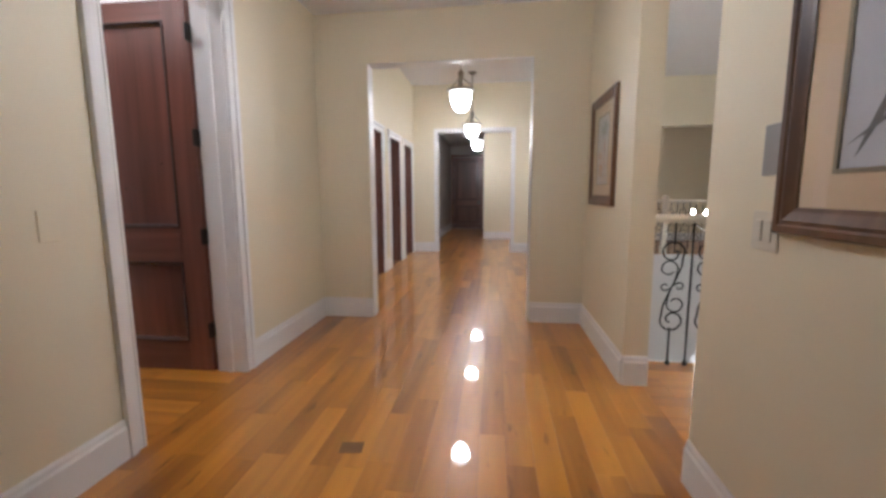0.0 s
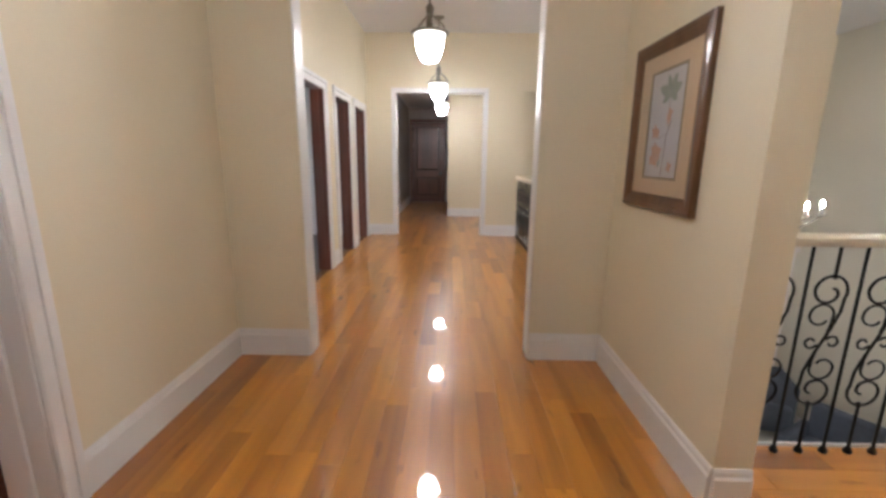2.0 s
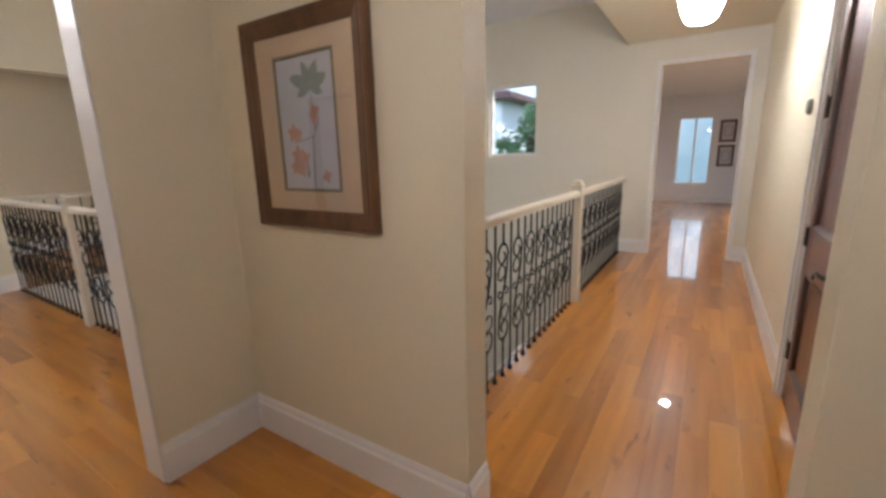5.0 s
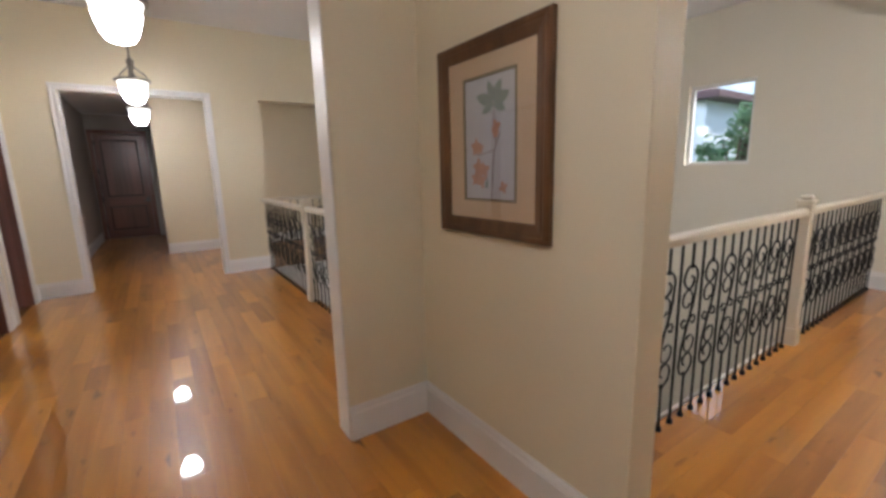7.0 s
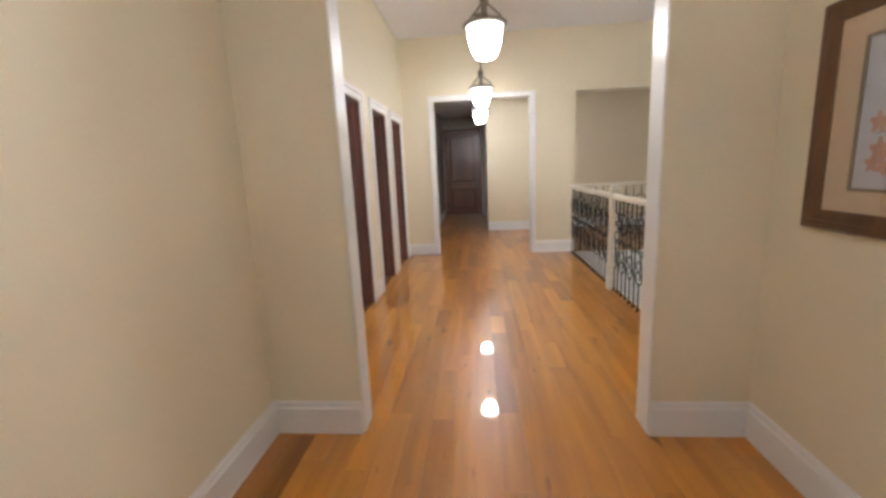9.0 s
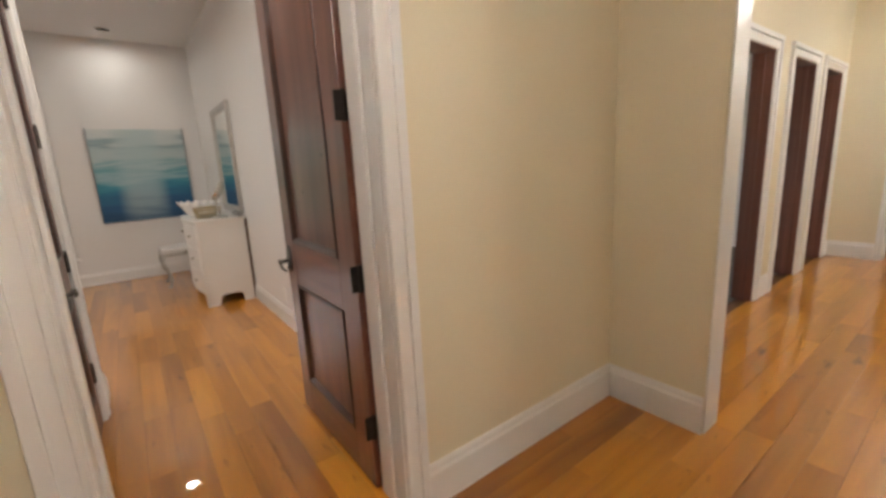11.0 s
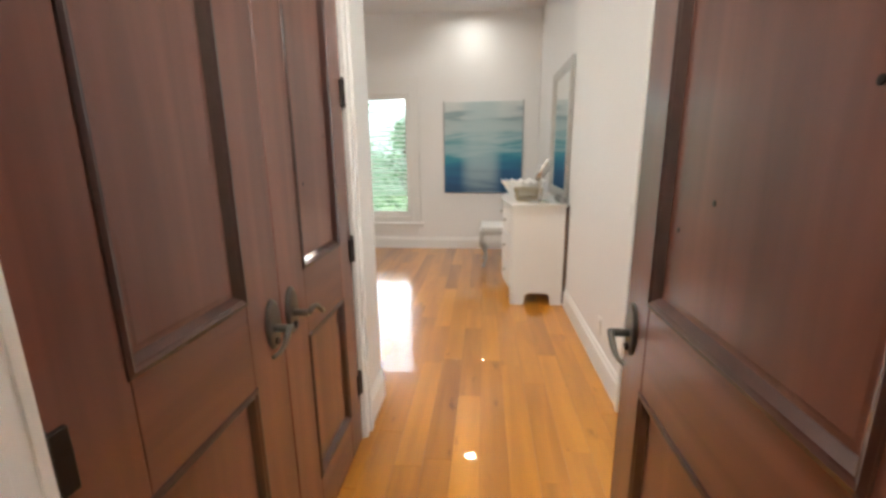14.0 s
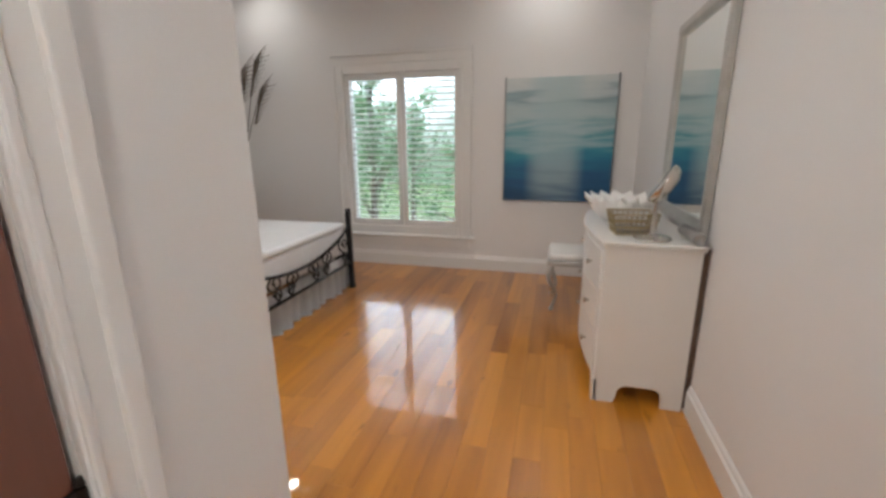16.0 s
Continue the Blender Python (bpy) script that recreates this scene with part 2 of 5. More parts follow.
def skirting(name, p, q, side, mat=TRIM, height=0.19, label="tall painted wooden baseboard with a moulded top"):
    """A baseboard from p to q on the floor; side is the way it stands out from the wall."""
    t = 0.018
    prof = [(0, 0), (t, 0), (t, height * 0.78), (t * 0.62, height * 0.84), (t * 0.55, height * 0.93), (t * 0.25, height), (0, height)]
    bm = bmesh.new()
    ends = []
    for e in (p, q):
        ends.append([bm.verts.new((e[0] + side[0] * d, e[1] + side[1] * d, h)) for d, h in prof])
    n = len(prof)
    for i in range(n):
        bm.faces.new((ends[0][i], ends[0][(i + 1) % n], ends[1][(i + 1) % n], ends[1][i]))
    bm.faces.new(ends[0][::-1])
    bm.faces.new(ends[1])
    return structure(name, bm, mat, label, "baseboard")


def casing(name, axis, a0, a1, c, out, top, mat=TRIM, width=0.085, sides=(1, 1)):
    """Moulded casing round an opening from a0 to a1 on the wall face c, standing out along out (+1 or -1)."""
    bm = bmesh.new()

    def strip(lo_a, hi_a, lo_z, hi_z, thick):
        c0, c1 = sorted((c, c + out * thick))
        if axis == "x":
            bevelled(bm, lo_a, hi_a, c0, c1, lo_z, hi_z, 0.004)
        else:
            bevelled(bm, c0, c1, lo_a, hi_a, lo_z, hi_z, 0.004)
    w = width
    for use, s in zip(sides, (-1, 1)):
        if use:
            e = a0 if s < 0 else a1
            lo, hi = sorted((e, e + s * (w - 0.004)))
            strip(lo, hi, 0.001, top - 0.001, 0.016)
            lo, hi = sorted((e + s * w * 0.62, e + s * w))
            strip(lo, hi, 0, top + w * 0.62 - 0.001, 0.028)
            lo, hi = sorted((e + s * 0.004, e + s * 0.02))
            strip(lo, hi, 0.002, top - 0.002, 0.021)
    strip(a0 - (w - 0.006) * sides[0], a1 + (w - 0.006) * sides[1], top, top + w * 0.62 - 0.002, 0.0165)
    strip(a0 - (w + 0.003) * sides[0], a1 + (w + 0.003) * sides[1], top + w * 0.62, top + w, 0.031)
    return structure(name, bm, mat, "moulded painted wooden door casing", "trim")


# ---- the large structure ----
T = 0.15
L, R = -1.26, 1.25             # faces of the entry hall's side walls
Y1, Y2, Y3 = 4.575, 9.38, 11.95
C1, C2 = 2.86, 3.4             # ceilings: entry hall, long hall and stairwell
CREAM_WALL = "cream painted plaster wall"
WHITE_WALL = "white painted plaster wall"

D0 = (2.338, 3.205, 0, 2.45)    # bedroom doorway
LW = L - 0.20                  # bedroom face of the west wall
wall("wall_hall_west", "y", -2.6, Y1, LW, L, 0, C2, [D0], CREAM, CREAM_WALL)
wall("wall_hall_west_long", "y", Y1 + T, Y2, L - T, L, 0, C2, [(6.13, 6.86, 0, 2.125), (7.34, 8.06, 0, 2.125), (8.41, 9.13, 0, 2.125)], CREAM, CREAM_WALL)
wall("wall_hall_east", "y", -2.6, Y1, R, R + T, 0, C2, [(2.38, 3.30, 0, 2.46)], CREAM, CREAM_WALL)
wall("wall_cross_south", "x", L - T, R + T, Y1, Y1 + T, 0, C2 + 0.2, [(-0.76, 0.765, 0, 2.41)], CREAM, CREAM_WALL)
wall("wall_cross_north", "x", L - T, 6.5, Y2, Y2 + T, 0, C2 + 0.2, [(-0.757, 0.765, 0, 2.46), (1.45, 5.55, 0, 2.48)], CREAM, CREAM_WALL)
wall("wall_back", "x", L - T, R + T, -2.75, -2.6, 0, C2, [], CREAM, CREAM_WALL)
slab("ceiling_entry", L, R, -2.6, Y1, C1, C1 + 0.1, CEILING, "white painted ceiling of the entry hall", "ceiling")
slab("ceiling_long_hall", L - T, 6.65, 3.56, Y2, C2, C2 + 0.1, CEILING, "white painted ceiling over hall and stairwell", "ceiling")

# far lobby and the dark passage beyond
wall("wall_lobby_north", "x", 0.13, 6.5, Y3, Y3 + T, 0, C1, [], CREAM, CREAM_WALL)
# Passage walls get a darker colour in place of the shade there.
wall("wall_passage_west", "y", Y2 + T, 15.35, -1.25, -1.10, 0, C1, [], PASSAGE_DIM, "taupe passage walling, darkened in place of shade")
wall("wall_passage_east", "y", Y3 + T, 15.2, 0.13, 0.28, 0, C1, [], PASSAGE_DIM, "taupe passage walling, darkened in place of shade")
wall("wall_passage_end", "x", -1.10, 0.28, 15.2, 15.35, 0, C1, [(-0.99, -0.05, 0, 2.44)], PASSAGE_DIM, "taupe passage walling, darkened in place of shade")
# Unseen slab added behind the end door to stop light leaking under it.
wall("wall_beyond_passage", "x", -1.25, 0.43, 15.36, 15.48, -0.2, C1, [], PASSAGE_DIM, "taupe passage walling, darkened in place of shade")
wall("wall_lobby_east", "y", Y2 + T, Y3, 6.5, 6.65, 0, C1, [], CREAM, CREAM_WALL)
slab("ceiling_lobby", -1.10, 6.5, Y2 + T, 15.2, C1, C1 + 0.1, CEILING, "white painted lobby ceiling", "ceiling")

# stairwell and the side hall along it
EAST = 6.50
LOW = -3.1
wall("wall_stairwell_east", "y", 1.0, Y2, EAST, EAST + T, LOW, C2, [(4.96, 5.775, 1.39, 2.48), (6.12, 6.93, 1.39, 2.48), (2.36, 3.29, -0.012, 2.49)], PALE_CREAM, "pale cream plaster wall")
wall("wall_side_hall_south", "x", R + T, EAST, 2.03, 2.18, 0, 2.95, [(2.17, 2.93, 0, 2.45)], CREAM, CREAM_WALL)
slab("ceiling_side_hall", R + T, EAST, 2.18, 3.56, 2.80, 2.95, CREAM, "cream painted side hall ceiling", "ceiling")
slab("beam_side_hall", R + T, EAST, 3.56, 3.72, 2.805, C2, CREAM, "cream painted beam above the railing", "wall")
wall("wall_stair_south_low", "x", R + T, EAST, 3.60, 3.72, LOW, -0.20, [], WHITE, WHITE_WALL)
wall("wall_stair_west_low", "y", 3.72, Y2, 1.32, 1.44, LOW, -0.20, [], WHITE, WHITE_WALL)
wall("wall_stair_north_low", "x", 1.44, EAST, Y2, Y2 + T, LOW, -0.20, [], WHITE, WHITE_WALL)
slab("floor_lower", 1.3, EAST, 3.6, Y2, LOW - 0.1, LOW, LOWER_TILE, "pale stone floor of the lower storey", "floor")

# closed room behind the side hall door, unseen and added to keep sun out
wall("wall_store_south", "x", R + T, EAST, 0.85, 1.0, 0, 2.95, [], CREAM, CREAM_WALL)
slab("ceiling_store", R + T, EAST, 0.85, 2.18, 2.95, 3.05, CEILING, "white painted ceiling", "ceiling")

# room past the side hall
wall("wall_far_room_east", "y", 0.85, 5.45, 13.9, 14.05, 0, 2.9, [(2.66, 3.5, 0.5, 2.32)], WHITE, WHITE_WALL)
# The two south openings are unseen, added to let sun brighten the room.
wall("wall_far_room_south", "x", EAST + T, 13.9, 0.85, 1.0, 0, 2.9, [(7.6, 9.2, 0.8, 2.3), (10.2, 12.2, 0.8, 2.3)], WHITE, WHITE_WALL)
wall("wall_far_room_north", "x", EAST + T, 14.05, 4.3, 4.45, 0, 2.9, [], WHITE, WHITE_WALL)
slab("ceiling_far_room", EAST + T, 14.05, 0.85, 4.45, 2.9, 3.0, CEILING, "white painted ceiling", "ceiling")

# bedroom, its entrance, bathroom and the rooms off the long hall
BW = -7.22
CF, CX0, CX1 = 2.212, -2.986, -1.664     # closet front and its opening
wall("wall_bedroom_west", "y", -2.2, 3.7, BW - T, BW, 0, 3.15, [(0.42, 1.74, 0.47, 2.15)], WHITE, WHITE_WALL)
wall("wall_bedroom_north", "x", BW, LW, 3.52, 3.67, 0, 3.15, [(-3.24, -2.48, 0, 2.45)], WHITE, WHITE_WALL)
wall("wall_bedroom_south", "x", BW, LW, -2.2, -2.05, 0, 3.15, [], WHITE, WHITE_WALL)
wall("wall_bedroom_east", "y", -2.2, CF, -3.365, -3.24, 0, 3.15, [], WHITE, WHITE_WALL)
wall("wall_closet_front", "x", -3.24, LW, 2.08, CF, 0, 3.15, [(CX0, CX1, 0, 2.45)], WHITE, WHITE_WALL)
slab("ceiling_bedroom", BW, LW, -2.2, 3.67, 3.15, 3.25, CEILING, "white painted bedroom ceiling", "ceiling")
wall("wall_bath_west", "y", 3.67, 9.4, -4.35, -4.20, 0, 2.9, [(4.2, 5.0, 1.1, 2.2), (6.4, 8.6, 0.9, 2.3)], WHITE, WHITE_WALL)
wall("wall_bath_north", "x", -4.2, L - T, 5.5, 5.62, 0, 2.9, [], WHITE, WHITE_WALL)
wall("wall_side_room_north", "x", -4.2, L - T, 9.25, 9.4, 0, 2.9, [], WHITE, WHITE_WALL)
slab("ceiling_side_rooms", -4.35, L - T, 3.67, 9.4, 2.9, 3.0, CEILING, "white painted ceiling", "ceiling")
slab("floor_side_rooms", -4.35, L - T + 0.02, 5.56, 9.4, -0.12, -0.002, CARPET, "dark grey carpet of the side rooms", "floor")
slab("floor_bath", -4.35, L - T, 3.6, 5.56, -0.12, -0.002, LOWER_TILE, "pale stone bathroom floor", "floor")

# floors under the boards
slab("floor_hall", L - T, R + 0.12, -2.75, 15.35, -0.2, -0.016, SUBFLOOR, "wooden floor of the halls", "floor")
slab("floor_lobby", R + 0.12, EAST, Y2 - 0.05, Y3 + T, -0.2, -0.016, SUBFLOOR, "wooden floor of the far lobby", "floor")
slab("floor_side_hall", R + 0.12, 14.05, 0.85, 3.72, -0.2, -0.016, SUBFLOOR, "wooden floor of the side hall", "floor")
slab("floor_far_room", EAST + T, 14.05, 3.72, 4.45, -0.2, -0.016, SUBFLOOR, "wooden floor of the far room", "floor")
slab("floor_bedroom", BW - T, L - T, -2.2, 3.6, -0.2, -0.016, SUBFLOOR, "wooden floor of the bedroom", "floor")

GRASS = material("lawn", (0.06, 0.11, 0.03), 0.95, vary=0.4, scale=0.8, bump=0.4, fine=20)
slab("ground", -900, 900, -900, 900, -3.6, -3.4, GRASS, "green lawn around the house", "ground")


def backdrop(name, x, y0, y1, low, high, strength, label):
    """Glowing sheet far outside the windows, bright haze put into its colours: pale treetops below, white sky above."""
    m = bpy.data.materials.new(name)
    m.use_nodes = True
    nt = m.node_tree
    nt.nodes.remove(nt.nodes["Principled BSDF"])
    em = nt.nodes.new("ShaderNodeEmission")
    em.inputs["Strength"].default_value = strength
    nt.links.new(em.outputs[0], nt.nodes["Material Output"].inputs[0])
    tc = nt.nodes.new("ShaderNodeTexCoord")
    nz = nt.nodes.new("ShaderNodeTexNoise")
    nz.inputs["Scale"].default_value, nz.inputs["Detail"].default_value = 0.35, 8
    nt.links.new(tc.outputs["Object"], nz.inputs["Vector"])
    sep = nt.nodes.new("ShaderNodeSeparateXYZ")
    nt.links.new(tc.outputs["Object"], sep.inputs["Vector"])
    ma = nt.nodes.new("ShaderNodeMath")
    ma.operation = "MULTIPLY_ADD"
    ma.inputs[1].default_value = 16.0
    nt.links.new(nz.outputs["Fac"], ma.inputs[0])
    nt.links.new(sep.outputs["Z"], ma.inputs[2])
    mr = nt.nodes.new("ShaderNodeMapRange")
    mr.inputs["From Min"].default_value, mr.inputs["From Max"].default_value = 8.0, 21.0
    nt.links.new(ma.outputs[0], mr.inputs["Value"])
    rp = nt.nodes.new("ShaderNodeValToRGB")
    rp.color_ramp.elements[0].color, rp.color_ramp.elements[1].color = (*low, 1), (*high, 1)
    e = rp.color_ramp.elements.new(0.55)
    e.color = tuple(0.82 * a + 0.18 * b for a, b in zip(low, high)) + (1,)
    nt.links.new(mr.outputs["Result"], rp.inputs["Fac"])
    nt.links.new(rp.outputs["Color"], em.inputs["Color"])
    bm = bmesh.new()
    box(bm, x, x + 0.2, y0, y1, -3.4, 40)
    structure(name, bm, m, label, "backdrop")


backdrop("backdrop_west", -52, -60, 70, (0.034, 0.052, 0.036), (0.80, 0.90, 1.0), 5.5, "glowing sheet coloured as hazy treetops and white sky")
backdrop("backdrop_east", 60, -60, 90, (0.16, 0.24, 0.28), (0.75, 0.90, 1.0), 1.6, "glowing sheet coloured as hazy distance and pale sky")


# ---- lamps ----
def pendant(x, y, ceiling_z, bottom=2.23, k=1.12, glow=SHADE):
    """A lantern-like pendant: canopy, stem, metal collar with scroll arms and a tapered frosted shade."""
    lamp = thing("pendant_lamp", "pewter pendant lamp with a lit frosted glass bell shade", "lamp", pose(x, y, ceiling_z), "pendant lamps")
    z = bottom - ceiling_z
    bm = bmesh.new()
    lathe(bm, [(r * k, h) for r, h in ((0.035, z), (0.062, z + 0.012), (0.085, z + 0.05), (0.103, z + 0.11), (0.113, z + 0.168))], 28)
    shade = part("shade", bm, glow, lamp, "lit frosted glass", True)
    # Same glass with a weaker glow, imitating the fall-off above the bulb.
    bm = bmesh.new()
    lathe(bm, [(r * k, h) for r, h in ((0.112, z + 0.169), (0.1145, z + 0.17), (0.120, z + 0.20), (0.128, z + 0.225), (0.128, z + 0.232), (0.11, z + 0.235))], 28)
    part("shade_rim", bm, SHADE_DIM, shade, "upper frosted glass, glow weakened away from the bulb", True)
    bm = bmesh.new()
    lathe(bm, [(0.10 * k, z + 0.236), (0.15 * k, z + 0.238), (0.155 * k, z + 0.25), (0.14 * k, z + 0.262), (0.06, z + 0.275), (0.03, z + 0.30), (0.025, z + 0.33)], 28)
    part("collar", bm, PEWTER, lamp, "", True)
    for k in range(3):
        bm = bmesh.new()
        a = 2 * math.pi * k / 3 + 0.4
        pts = []
        for i in range(13):
            u = i / 12
            rr = 0.13 - 0.10 * u + 0.035 * math.sin(u * math.pi * 2)
            pts.append((rr * math.cos(a), rr * math.sin(a), z + 0.262 + 0.2 * u))
        tube(bm, pts, 0.008, 6)
        part("scroll_arm", bm, PEWTER, lamp, "", True)
    bm = bmesh.new()
    lathe(bm, [(0.012, z + 0.30), (0.028, z + 0.40), (0.04, z + 0.455), (0.02, z + 0.48), (0.009, z + 0.50), (0.009, -0.03)], 14)
    part("stem", bm, PEWTER, lamp, "", True)
    bm = bmesh.new()
    lathe(bm, [(0.02, -0.045), (0.05, -0.03), (0.075, -0.012), (0.078, -0.001)], 24)
    part("canopy", bm, PEWTER, lamp, "", True)
    return lamp


for lx, ly, lz in ((0.0, 6.0, C2), (0.0, 8.6, C2), (0.0, 10.85, C1)):
    pendant(lx, ly, lz)
# Unseen pendant, added overhead to brighten the entry hall.
pendant(0.0, 2.68, C1, glow=SHADE_ADDED)
pendant(3.8, 2.80, 2.80, 2.28, 1.3, SHADE_BRIGHT)


def downlight(x, y, z, watts=DOWNLIGHT):
    """A recessed can light with a white trim ring."""
    ob = thing("recessed_light", "small lit recessed ceiling light with a white ring", "ceiling light", pose(x, y, z), "recessed lights")
    bm = bmesh.new()
    lathe(bm, [(0.062, -0.001), (0.062, -0.007), (0.085, -0.006), (0.088, -0.001)], 28)
    part("trim_ring", bm, CEILING, ob, "", True)
    data = bpy.data.lights.new("recessed_lamp", "AREA")
    data.shape, data.size, data.energy, data.color, data.spread = "DISK", 0.15, watts, (1.0, 0.94, 0.87), radians(165)
    lamp = new("recessed_lamp", data)
    lamp.matrix_world = pose(x, y, z - 0.01)


downlight(-6.76, 2.62, 3.15, 2.5)
# The one at x -4.3 is unseen, added for more bedroom light.
for dx, dy in ((-6.76, -0.5), (-4.3, -0.5)):
    downlight(dx, dy, 3.15, 2.5)
downlight(-2.2, 2.75, 3.15, 10.5)
# Unseen light added to lift the bedroom's brightness.
downlight(-4.3, 1.5, 3.15, 15.0)
downlight(7.65, 2.93, 2.9, 15.0)

# ---- trim ----
D_H = 2.45
casing("trim", "y", D0[0] + 0.008, D0[1] - 0.008, L, 1, D_H - 0.008, width=0.095)
for a, b in ((6.13, 6.86), (7.34, 8.06), (8.41, 9.13)):
    casing("trim", "y", a, b, L, 1, 2.125, width=0.1)
casing("trim", "x", -0.757, 0.765, Y2, -1, 2.46, width=0.07)
casing("trim", "x", -0.99, -0.05, 15.2, -1, 2.44, mat=MAHOGANY)
casing("trim", "y", 2.36, 3.29, EAST, -1, 2.49, width=0.05)
casing("trim", "x", 2.17, 2.93, 2.18, 1, D_H)
casing("trim", "x", -3.24, -2.48, 3.52, -1, D_H, mat=TRIM)
casing("trim", "x", CX0, CX1, CF, 1, D_H, mat=TRIM)


def jamb(axis, a0, a1, c0, c1, top, mat=TRIM, label="painted wooden doorway lining"):
    """The lining of a doorway, with a stop bead."""
    bm = bmesh.new()
    t, m = 0.012, (c0 + c1) / 2
    spans = [(a0, a0 + t, c0, c1, 0, top), (a1 - t, a1, c0, c1, 0, top), (a0 + t, a1 - t, c0, c1, top - t, top),
             (a0 + t, a0 + 2 * t, m - 0.02, m + 0.02, 0, top - t), (a1 - 2 * t, a1 - t, m - 0.02, m + 0.02, 0, top - t)]
    for p, q, e, f, lo, hi in spans:
        if axis == "x":
            bevelled(bm, p, q, e, f, lo, hi, 0.002, 1)
        else:
            bevelled(bm, e, f, p, q, lo, hi, 0.002, 1)
    structure("trim", bm, mat, label, "trim")


jamb("y", D0[0], D0[1], LW - 0.003, L - 0.001, D_H)
for a, b in ((6.13, 6.86), (7.34, 8.06), (8.41, 9.13)):
    jamb("y", a, b, L - T - 0.003, L + 0.003, 2.125, MAHOGANY, "dark mahogany doorway lining")
jamb("x", -3.24, -2.48, 3.517, 3.673, D_H, MAHOGANY, "dark mahogany doorway lining")
jamb("x", 2.17, 2.93, 2.027, 2.183, D_H)


def lining(a0, a1, c0, c1, top):
    """A plain white lining with rounded edges inside a wide opening."""
    bm = bmesh.new()
    for p, q, lo, hi in ((a0, a0 + 0.008, 0, top), (a1 - 0.008, a1, 0, top), (a0 + 0.008, a1 - 0.008, top - 0.008, top)):
        bevelled(bm, p, q, c0, c1, lo, hi, 0.003)
    structure("trim", bm, TRIM, "white lining of the wide opening", "trim")


lining(-0.757, 0.762, Y1 - 0.003, Y1 + T + 0.003, 2.41)
lining(-0.754, 0.762, Y2 - 0.002, Y2 + T + 0.003, 2.458)

for p, q, side in (
    ((L, -2.6), (L, D0[0] - 0.087), (1, 0)), ((L, D0[1] + 0.087), (L, Y1), (1, 0)),
    ((L, Y1), (-0.76, Y1), (0, -1)), ((0.765, Y1), (R, Y1), (0, -1)), ((R, 3.30), (R, Y1), (-1, 0)), ((R, -2.6), (R, 2.38), (-1, 0)),
    ((L, Y1 + T), (L, 6.028), (1, 0)), ((L, 6.962), (L, 7.238), (1, 0)), ((L, 8.162), (L, 8.308), (1, 0)), ((L, 9.232), (L, Y2), (1, 0)),
    ((L, Y2), (-0.83, Y2), (0, -1)), ((0.838, Y2), (1.45, Y2), (0, -1)), ((0.13, Y3), (6.5, Y3), (0, -1)), ((-1.10, Y2 + T), (-1.10, 15.2), (1, 0)),
    ((EAST, 3.342), (EAST, 3.70), (-1, 0)), ((3.018, 2.18), (EAST, 2.18), (0, 1)), ((R + T, 2.18), (2.083, 2.18), (0, 1)), ((EAST, 2.18), (EAST, 2.308), (-1, 0)),
    ((R, 3.30), (R + T, 3.30), (0, -1)), ((13.9, 1.0), (13.9, 4.3), (-1, 0)), ((EAST + T, 4.3), (13.9, 4.3), (0, -1))):
    skirting("baseboard", p, q, side)
BEDROOM_TRIM = material("white_trim_paint", (0.80, 0.79, 0.77), 0.35, vary=0.02, scale=3, bump=0.02)
for p, q, side in (((BW, -2.05), (BW, 3.52), (1, 0)), ((BW, 3.52), (-3.326, 3.52), (0, -1)), ((-2.394, 3.52), (LW, 3.52), (0, -1)),
                   ((-3.365, -2.05), (-3.365, CF), (-1, 0)), ((-3.365, CF), (CX0 - 0.086, CF), (0, 1)), ((CX1 + 0.086, CF), (LW, CF), (0, 1)), ((BW, -2.05), (-3.365, -2.05), (0, 1))):
    skirting("baseboard", p, q, side, BEDROOM_TRIM, 0.16, "white painted wooden baseboard with a moulded top")
FASCIA = WHITE
for x0, x1, y0, y1 in ((R + T, EAST, 3.72, 3.735), (1.44, 1.455, 3.74, Y2), (1.46, EAST, Y2 - 0.075, Y2 - 0.055)):
    slab("trim", x0, x1, y0, y1, -0.22, -0.002, FASCIA, "white painted fascia board at the stairwell's edge", "trim")
slab("floor_edge_west", R + 0.12, 1.44, Y1 + T, Y2, -0.2, -0.001, OAK, "oak nosing along the stairwell", "floor")


# ---- doors ----
def edge_hinge(parent, z, x):
    """A wide hinge whose leaf lies across the edge of an open door and on to its frame."""
    bm = bmesh.new()
    bevelled(bm, x - 0.006, x, -0.020, 0.046, z - 0.052, z + 0.052, 0.0015, 1)
    tube(bm, [(x - 0.006, 0.012, z - 0.055), (x - 0.006, 0.012, z + 0.055)], 0.008, 10)
    part("hinge", bm, BRONZE, parent, "dark bronze hinge")


def hinge(parent, z, x, y, wide=0.034):
    bm = bmesh.new()
    tube(bm, [(x, y, z - 0.052), (x, y, z + 0.052)], 0.009, 10)
    bevelled(bm, x - 0.001, x + wide, y - 0.006, y + 0.004, z - 0.05, z + 0.05, 0.0015, 1)
    bevelled(bm, x - wide, x + 0.001, y - 0.005, y + 0.003, z - 0.05, z + 0.05, 0.0015, 1)
    lathe(bm, [(0.003, z + 0.052), (0.009, z + 0.056), (0.004, z + 0.066)], 10, (x, y, 0))
    part("hinge", bm, BRONZE, parent, "dark bronze hinge")


HANDLE = material("dark_pewter", (0.13, 0.12, 0.105), 0.36, 0.85, vary=0.3, scale=30)


